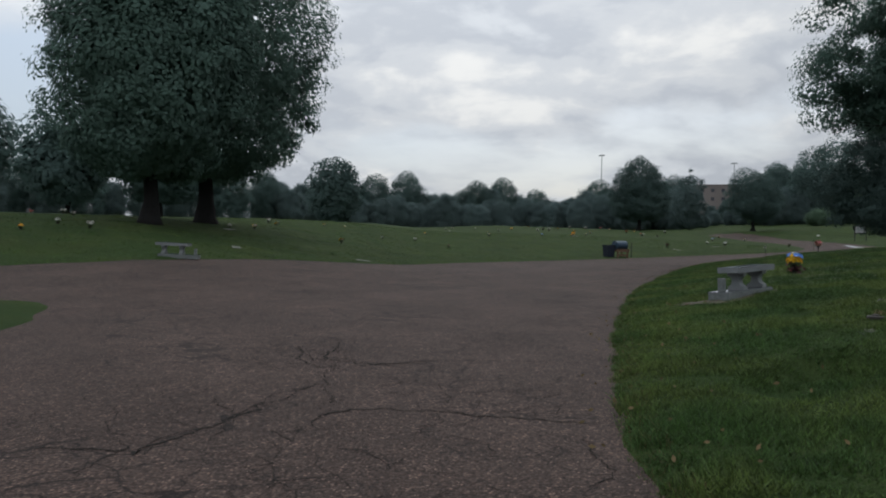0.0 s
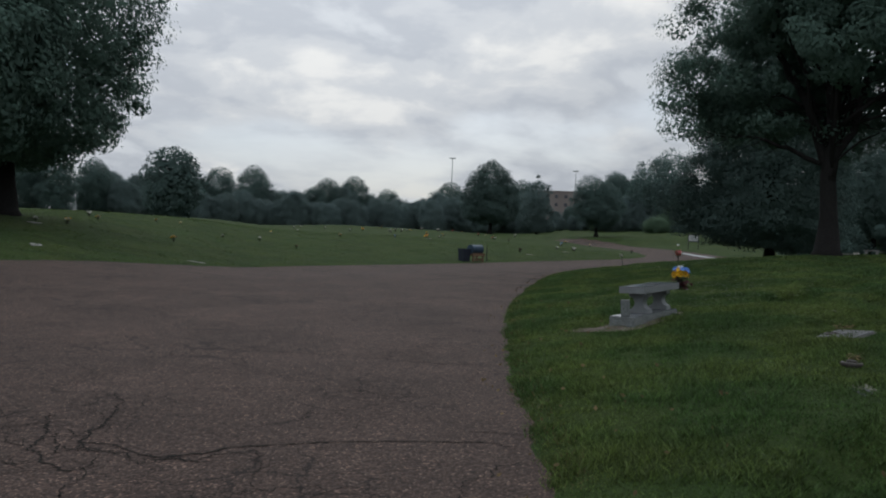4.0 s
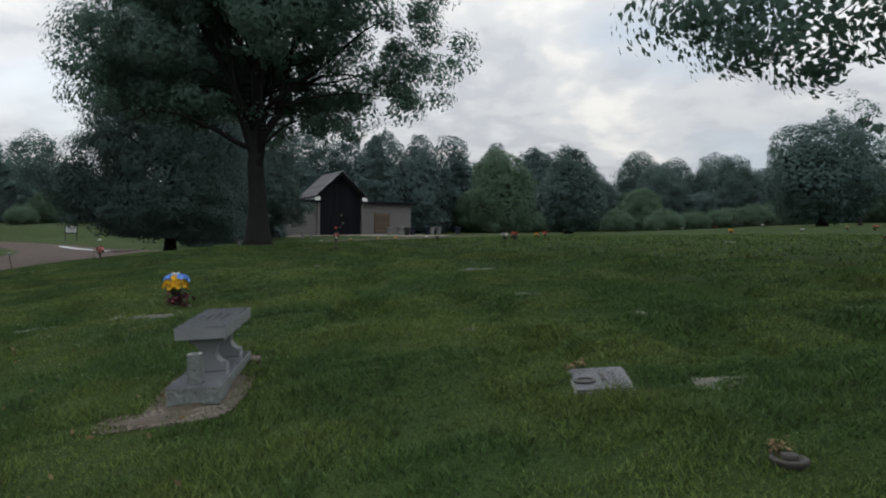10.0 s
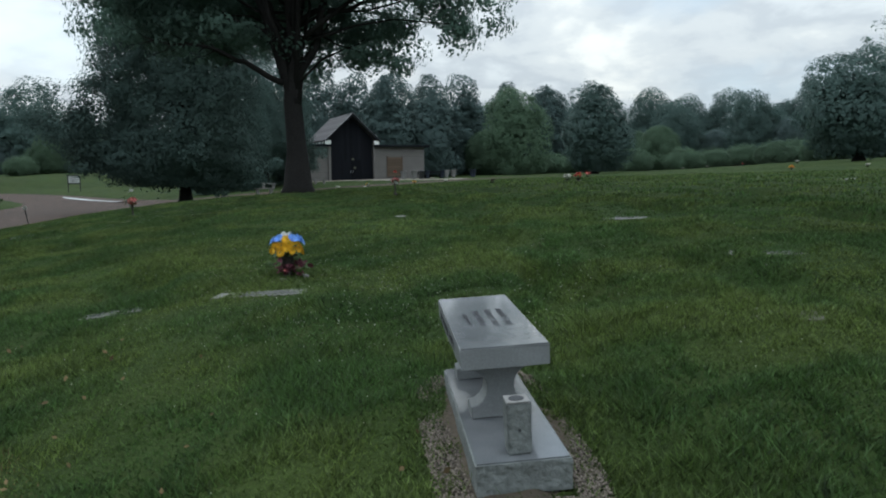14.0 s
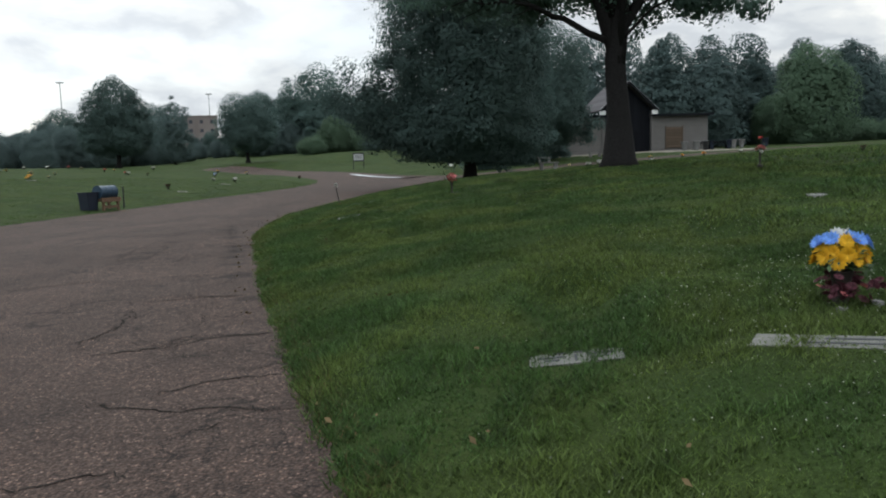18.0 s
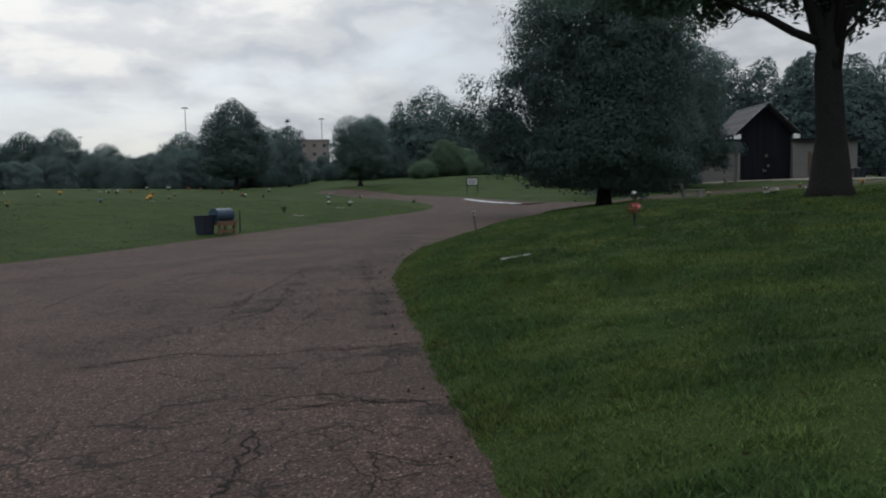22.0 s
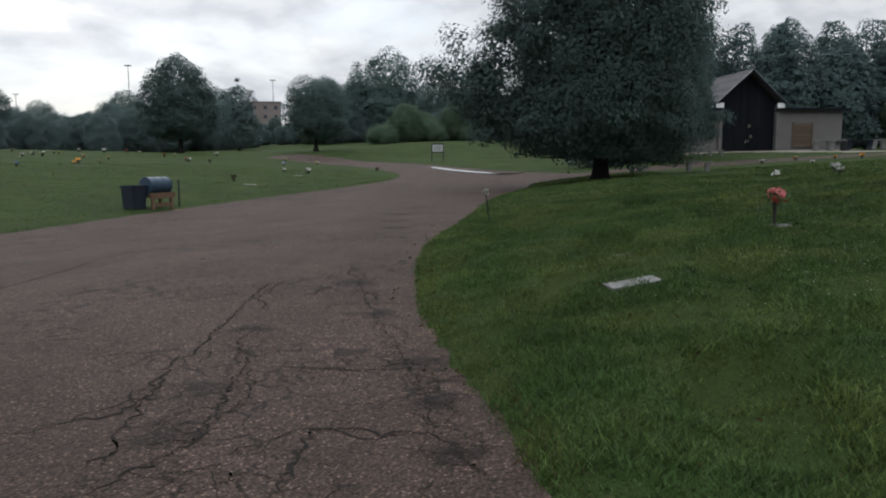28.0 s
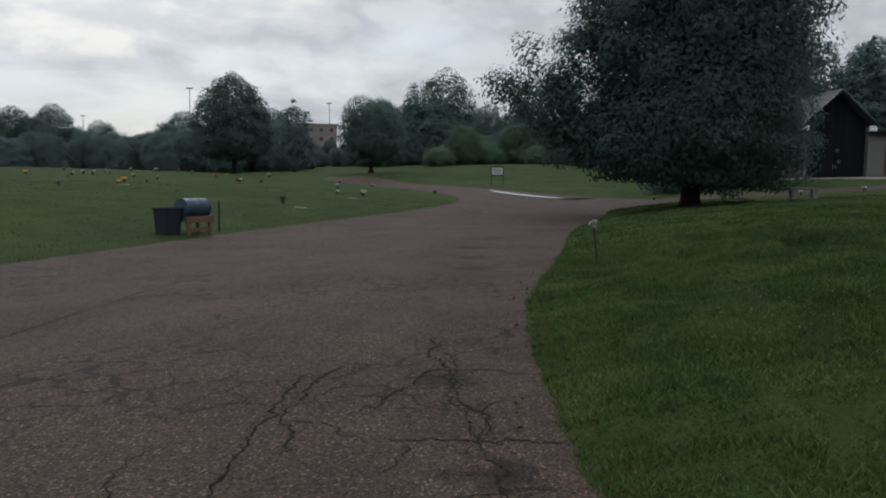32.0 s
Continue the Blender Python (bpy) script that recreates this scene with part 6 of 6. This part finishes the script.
def crack(points, width, seed, mat=M_CRACK, ragged=0.05, name="crack"):
    """A broken line in the surface: a thin dark ribbon of uneven width."""
    rg = np.random.default_rng(seed)
    p = np.array(points, float)
    step = 0.035
    out = [p[0]]
    for a, b in zip(p, p[1:]):
        n = max(2, int(np.hypot(*(b - a)) / step))
        for k in range(1, n + 1):
            out.append(a + (b - a) * k / n)
    out = np.array(out)
    wob = np.cumsum(rg.normal(size=out.shape) * ragged * 0.45, 0)
    wob -= np.linspace(0, 1, len(out))[:, None] * wob[-1]
    out = out + np.clip(wob, -0.12, 0.12) + rg.normal(size=out.shape) * ragged * 0.2
    d = np.gradient(out, axis=0)
    d /= np.linalg.norm(d, axis=1)[:, None] + 1e-9
    nrm = np.stack([-d[:, 1], d[:, 0]], 1)
    taper = np.clip(np.minimum(np.arange(len(out)), np.arange(len(out))[::-1]) / 6.0, 0.12, 1)
    w = width * 0.5 * taper * rg.uniform(0.35, 1.5, len(out))
    a, b = out + nrm * w[:, None], out - nrm * w[:, None]
    v = np.concatenate([np.column_stack([q, road_top(q[:, 0], q[:, 1]) + 0.0045]) for q in (a, b)])
    m = len(out)
    f = [(k, k + 1, m + k + 1, m + k) for k in range(m - 1)]
    return raw(name, v, f, mat, road)


CRACKS = [
    [(9.12, 25.45), (8.76, 25.7), (8.31, 26.05), (7.97, 26.29)], [(8.27, 24.37), (7.9, 24.56), (7.69, 24.86), (7.36, 24.27), (7.2, 24.08)],
    [(9.62, 29.98), (8.57, 28.18), (8.01, 27.39), (7.38, 26.53), (7.16, 26.02), (6.69, 25.21), (6.45, 24.96)], [(6.34, 25.81), (6.78, 25.79), (7.38, 26.53)],
    [(10.35, 27.59), (9.98, 27.91), (9.74, 28.1), (9.32, 28.31)], [(9.98, 27.91), (10.2, 28.63), (10.36, 29.2), (10.69, 29.84), (11.11, 30.66)],
    [(11.12, 29.03), (10.49, 29.48), (9.95, 29.25), (9.33, 28.83)], [(9.94, 30.14), (9.34, 29.59), (8.98, 29.03), (8.77, 28.33)]]
CRACKS += [
    [(5.17, 16.07), (4.79, 16.3), (4.52, 16.5), (4.07, 17.15)], [(5.98, 18.11), (5.52, 18.44), (5.01, 18.48)], [(5.45, 16.83), (5.01, 17.11), (4.51, 16.95)],
    [(6.0, 18.13), (5.52, 18.36), (5.07, 18.3), (4.4, 18.5)], [(6.77, 20.08), (6.27, 20.4), (6.05, 21.0)], [(5.37, 20.38), (5.03, 19.44), (4.55, 18.95)],
    [(2.42, 7.93), (1.77, 8.14), (1.01, 8.45), (-0.14, 8.88)], [(7.68, 22.09), (6.95, 22.35), (5.71, 22.89), (4.53, 22.98)], [(6.83, 20.21), (6.14, 20.59), (5.61, 20.76)], [(8.33, 27.46), (7.11, 24.96), (6.41, 24.58)]]
CRACKS += [
    [(1.19, 2.58), (0.62, 2.74), (0.0, 2.85), (-0.65, 2.9), (-1.0, 2.65)], [(1.74, 5.09), (1.34, 5.21)], [(-1.3, 6.76), (-1.36, 5.22), (-0.86, 4.91), (-0.28, 4.63)],
    [(-2.74, 1.8), (-1.98, 1.71), (-1.57, 2.33), (-1.16, 3.77)], [(-5.79, 9.15), (-4.93, 9.66), (-4.52, 11.0), (-4.15, 11.88)], [(-3.53, 14.95), (-2.77, 16.11), (-1.99, 18.44)],
    [(1.65, 4.79), (1.13, 4.87), (0.52, 4.92), (-0.21, 4.84), (-0.85, 4.66)], [(2.31, 7.67), (1.92, 7.74)], [(-1.7, 5.98), (-1.52, 5.06), (-1.18, 4.57), (-0.98, 4.67)],
    [(-5.3, 17.0), (-4.57, 18.42), (-3.76, 19.17)], [(-3.5, 14.39), (-2.97, 15.06), (-2.47, 16.02)]]
CRACKS += [
    [(10.94, 30.13), (10.02, 28.21), (9.51, 26.85), (9.23, 26.01), (8.72, 24.89), (8.4, 24.34), (8.14, 23.64)], [(8.03, 26.25), (8.3, 26.01), (8.6, 25.84), (9.13, 25.46)], [(7.65, 24.8), (7.9, 24.57), (8.24, 24.36), (8.43, 24.27)],
    [(7.25, 24.16), (7.45, 24.47), (7.65, 24.8)], [(7.93, 24.29), (8.06, 24.09), (8.14, 23.64)], [(6.16, 25.79), (6.63, 25.83), (7.22, 26.09)],
    [(6.66, 25.18), (7.01, 24.99), (7.42, 25.53), (7.69, 25.93), (8.05, 26.42)], [(7.06, 24.16), (7.11, 24.44), (7.25, 24.16)], [(9.19, 27.38), (9.53, 26.98), (9.44, 26.35)],
]
CRACKS += [
    [(6.42, 24.95), (6.68, 25.2)], [(4.65, 18.38), (4.91, 18.43), (5.13, 18.35), (5.33, 18.36), (5.47, 18.43), (5.64, 18.36), (6.01, 18.15)], [(5.62, 20.8), (5.98, 20.67), (6.33, 20.42), (6.85, 20.18)],
    [(4.35, 23.11), (4.84, 22.99), (5.31, 22.92), (5.74, 22.96)], [(6.49, 22.46), (6.95, 22.3), (7.62, 22.1)], [(4.07, 19.77), (4.35, 19.7), (4.56, 19.71)],
    [(4.25, 19.19), (4.42, 19.06), (4.62, 19.01)], [(5.41, 20.4), (5.22, 19.89), (5.02, 19.45), (4.92, 19.14)], [(5.86, 19.71), (5.8, 19.31), (5.58, 19.04), (5.49, 18.88)],
    [(6.12, 21.07), (6.06, 20.73), (6.33, 20.42)], [(4.44, 18.71), (4.6, 19.09), (4.82, 19.12), (4.92, 19.14)], [(5.76, 19.45), (5.99, 19.2), (6.23, 19.04)],
]
CRACKS += [
    [(6.67, 23.28), (7.12, 23.74), (7.52, 24.11)], [(4.88, 18.82), (4.9, 18.5), (4.91, 18.43)], [(-1.5, 5.44), (-1.24, 4.86), (-1.08, 4.99), (-0.84, 4.59), (-0.57, 4.71)],
    [(-1.63, 2.03), (-1.5, 2.38), (-1.43, 2.8), (-1.29, 3.52), (-1.1, 3.88)], [(-1.14, 2.11), (-1.11, 2.39), (-0.95, 2.72), (-0.62, 2.87)], [(-1.19, 5.75), (-0.99, 3.89), (-1.0, 3.35), (-1.01, 2.86)],
    [(-0.58, 4.7), (-0.21, 4.84), (-0.11, 4.44)], [(-2.87, 3.78), (-2.55, 3.58), (-2.39, 3.8)], [(-2.02, 3.24), (-1.73, 2.88), (-1.47, 2.61)],
    [(-0.32, 2.13), (-0.19, 2.37), (-0.04, 2.66)], [(-2.19, 2.47), (-2.11, 2.73), (-1.97, 2.89)],
]
for k, c in enumerate(CRACKS):
    crack(c, 0.018 if k < 29 else 0.011, 400 + k)
# the long construction joint
crack([(4.6, 27.5), (6.75, 32.5), (7.76, 33.9), (9.31, 36.2), (13, 40.5)], 0.022, 380, ragged=0.012)
# branching side cracks
cr = random.Random(12)
for k in range(120):
    y0 = cr.uniform(-1.5, 31)
    off = cr.uniform(0.3, 4.2)
    x0 = float(np.interp(y0, E_LINE[:, 1], E_LINE[:, 0])) - off
    a = cr.choice((cr.gauss(-0.45, 0.35), cr.gauss(1.1, 0.4)))
    pts = [(x0, y0)]
    for q in range(cr.randint(3, 7)):
        a += cr.uniform(-0.7, 0.7)
        pts.append((pts[-1][0] + 0.2 * math.cos(a), pts[-1][1] + 0.2 * math.sin(a)))
    crack(pts, cr.uniform(0.005, 0.011), 500 + k)


def crack_net(x0, y0, rx, ry, turn, seed, cell=0.17):
    """Crazed asphalt: a net of short broken cracks round small plates."""
    rg = np.random.default_rng(seed)
    c, sn = math.cos(radians(turn)), math.sin(radians(turn))
    nu, nv = int(rx / cell) + 1, int(ry / cell) + 1
    node = {}
    for i in range(-nu, nu + 1):
        for j in range(-nv, nv + 1):
            node[i, j] = np.array([(i + 0.5 * (j % 2)) * cell, j * cell * 0.9]) + rg.normal(size=2) * cell * 0.24
    vs, fs = [], []
    for (i, j), a in node.items():
        for q in ((i + 1, j), (i, j + 1), (i + 1 - 2 * (j % 2 == 0), j + 1)):
            b = node.get(q)
            if b is None or rg.uniform() > 0.44:
                continue
            m = (a + b) / 2
            if (m[0] / rx) ** 2 + (m[1] / ry) ** 2 > rg.uniform(0.35, 1.0):
                continue
            steps = 6
            p = a + (b - a) * np.linspace(0, 1, steps + 1)[:, None] + rg.normal(size=(steps + 1, 2)) * 0.0036
            d = np.gradient(p, axis=0)
            d /= np.linalg.norm(d, axis=1)[:, None] + 1e-9
            nr = np.stack([-d[:, 1], d[:, 0]], 1) * (rg.uniform(0.0012, 0.0038) * rg.uniform(0.4, 1.5, steps + 1))[:, None]
            base = len(vs)
            for side in (p + nr, p - nr):
                wx, wy = x0 + c * side[:, 0] - sn * side[:, 1], y0 + sn * side[:, 0] + c * side[:, 1]
                vs += list(np.column_stack([wx, wy, road_top(wx, wy) + 0.0045]))
            fs += [(base + k, base + k + 1, base + steps + 2 + k, base + steps + 1 + k) for k in range(steps)]
    return raw("crack_net", np.array(vs), fs, M_CRACK, road)


# crazed spots along the wheel tracks and across the junction
for k, (x, y, rx, ry, tn) in enumerate(((9.0, 25.7, 0.9, 0.35, 66), (8.35, 24.3, 0.8, 0.3, 64), (7.3, 25.7, 0.8, 0.45, 60), (9.9, 28.2, 0.9, 0.35, 62), (8.1, 27.0, 0.8, 0.35, 60), (6.6, 24.4, 0.7, 0.5, 60),
                                        (6.0, 19.6, 0.9, 0.4, 64), (5.2, 18.0, 0.8, 0.45, 66), (2.4, 15.2, 1.2, 0.6, 68), (1.6, 9.2, 0.9, 0.6, 74),
                                        (0.2, 3.4, 1.0, 0.8, 80), (-0.9, 1.6, 1.2, 0.8, 70), (-1.6, 5.4, 1.3, 0.8, 80), (0.6, 6.2, 1.0, 0.7, 76), (-2.6, 2.9, 1.0, 0.8, 60), (-0.2, 0.6, 1.0, 0.6, 30), (11.2, 30.6, 1.0, 0.4, 58), (15.2, 36.4, 1.4, 0.6, 55))):
    crack_net(x, y, rx, ry, tn, 800 + k, 0.15 + 0.02 * (k % 4))

# ---------------------------------------------------------------- turf
def blades(name, n, rng, pick, height, width, mat, label, lean=0.6):
    x, y = pick(n, rng)
    d = in_road(x, y)
    keep = d > rng.uniform(-0.05, 0.05, len(x))
    x, y, d = x[keep], y[keep], d[keep]
    n = len(x)
    calm = ease((d - 0.4) / 1.2)
    z = land(x, y) + 0.035 * np.clip(d / 0.25, -1.6, 1) + calm * (mottle(x, y) * 1.4 + sunken(x, y) * (away(x, y, LAND_EAST) > 0)) - 0.006
    tuft = 0.7 + 0.5 * np.sin(2.1 * x + np.sin(3.7 * y)) * np.sin(2.6 * y + np.sin(2.9 * x)) + 0.25 * np.sin(9 * x + 3 * np.sin(7 * y))
    h = height * rng.uniform(0.5, 1.35, n) * np.clip(tuft, 0.35, 1.5)
    a = rng.uniform(0, 2 * math.pi, n)
    b = rng.uniform(0, 2 * math.pi, n)
    w = width * rng.uniform(0.6, 1.4, n)
    ln = h * rng.uniform(0.1, lean, n)
    base = np.stack([x, y, z], 1)
    s = np.stack([np.cos(a) * w, np.sin(a) * w, np.zeros(n)], 1)
    tip = base + np.stack([np.cos(b) * ln, np.sin(b) * ln, h], 1)
    v = np.stack([base - s, base + s, tip], 1).reshape(-1, 3)
    ob = raw(name, v, np.arange(3 * n).reshape(-1, 3), mat)
    return tagged(ob, label, "grass", kind="stuff")


def along_edge(y0, y1, w0, w1, power=1.0):
    def pick(n, rng):
        y = rng.uniform(y0, y1, n)
        o = w0 + (w1 - w0) * rng.uniform(0, 1, n) ** power
        k = np.interp(y, E_LINE[:, 1], E_LINE[:, 0])
        return k + o * 1.1, y - 0.3 * o
    return pick


rng = np.random.default_rng(100)
blades("grass_near", 860000, rng, along_edge(-1, 36, -0.1, 4.6, 1.1), 0.054, 0.0058, M_BLADE, "short mown grass at the road edge", 1.5)
blades("grass_middle", 460000, rng, along_edge(-2, 40, 3.6, 11.0, 1.25), 0.050, 0.011, M_BLADE, "short mown lawn grass", 1.5)
blades("grass_lawn", 260000, rng, along_edge(1, 17, 2.4, 7.5, 1.0), 0.050, 0.0075, M_BLADE, "short mown grass round the memorial bench", 1.6)
blades("grass_tufts", 60000, rng, along_edge(-1, 36, 0.05, 5.5, 1.1), 0.085, 0.0042, M_BLADE, "longer bent grass blades above the mown turf", 1.8)
blades("grass_far", 90000, rng, along_edge(-2, 50, 9.5, 28.0, 1.2), 0.07, 0.024, M_BLADE, "lawn grass on the eastern slope")


def north_lawn(n, rng):
    x, y = rng.uniform(-16, 34, n), rng.uniform(16, 74, n)
    return x[away(x, y, LAND_NORTH) < 0], y[away(x, y, LAND_NORTH) < 0]


blades("grass_north", 260000, rng, north_lawn, 0.042, 0.013, M_BLADE, "mown grass on the northern lawn", 1.4)
blades("grass_verge", 70000, rng, along_edge(35.5, 54, -0.1, 7.0, 1.2), 0.06, 0.016, M_BLADE, "mown grass along the far verge", 1.4)
blades("dry_grass", 15000, rng, along_edge(-1, 33, -0.06, 0.22), 0.05, 0.003, M_STRAW, "dry straw along the asphalt edge", 1.3)


def clover(n, rng, spots):
    c = np.array(spots)[rng.integers(0, len(spots), n)]
    x, y = c[:, 0] + rng.normal(size=n) * c[:, 2], c[:, 1] + rng.normal(size=n) * c[:, 2]
    keep = in_road(x, y) > 0.3
    x, y = x[keep], y[keep]
    n = len(x)
    z = land(x, y) + 0.035 + 0.045 + mottle(x, y) * 1.4
    o = np.array([(1, 0, 0), (0, 1, 0), (-1, 0, 0), (0, -1, 0), (0, 0, 0.9), (0, 0, -0.9)]) * 0.0048
    p = (o[None] * rng.uniform(0.6, 1.35, (n, 1, 1)) + np.stack([x, y, z], 1)[:, None]).reshape(-1, 3)
    tri = np.array([(0, 1, 4), (1, 2, 4), (2, 3, 4), (3, 0, 4), (1, 0, 5), (2, 1, 5), (3, 2, 5), (0, 3, 5)])
    return tagged(raw("clover_flowers", p, (tri[None] + 6 * np.arange(n)[:, None, None]).reshape(-1, 3), M_CLOVER), "white clover heads scattered in the lawn", "clover", kind="stuff")


clover(2600, rng, [(6.6, 12.6, 0.8), (8.6, 13.6, 0.7), (9.3, 15.0, 0.8), (7.6, 12.0, 0.7), (14.0, 25.0, 1.0), (15.5, 24.3, 1.1), (12.5, 24.0, 0.9), (13.6, 28.5, 1.0), (6.9, 11.0, 0.9), (10.5, 17.0, 0.8), (8.2, 14.8, 0.6), (7.0, 13.0, 1.2), (16.5, 27.5, 1.2), (11.0, 20.0, 1.4), (9.5, 12.5, 1.6)])


# dry leaves and crumbs of asphalt blown along the verge
def litter(n, rng):
    x, y = along_edge(-1, 34, -0.25, 1.6, 2.2)(n, rng)
    z = land(x, y) + 0.035 * np.clip(in_road(x, y) / 0.25, -1.6, 1) + np.where(in_road(x, y) > 0, 0.045, 0.066)
    v, f = leaves(rng, np.stack([x, y, z], 1), np.full(n, 0.004), 1, 0.022, 0.2, 0.55, 0.1)
    return tagged(raw("leaf_litter", v, f, M_STRAW), "dry brown leaves scattered along the verge", "leaves", kind="stuff")


litter(260, rng)
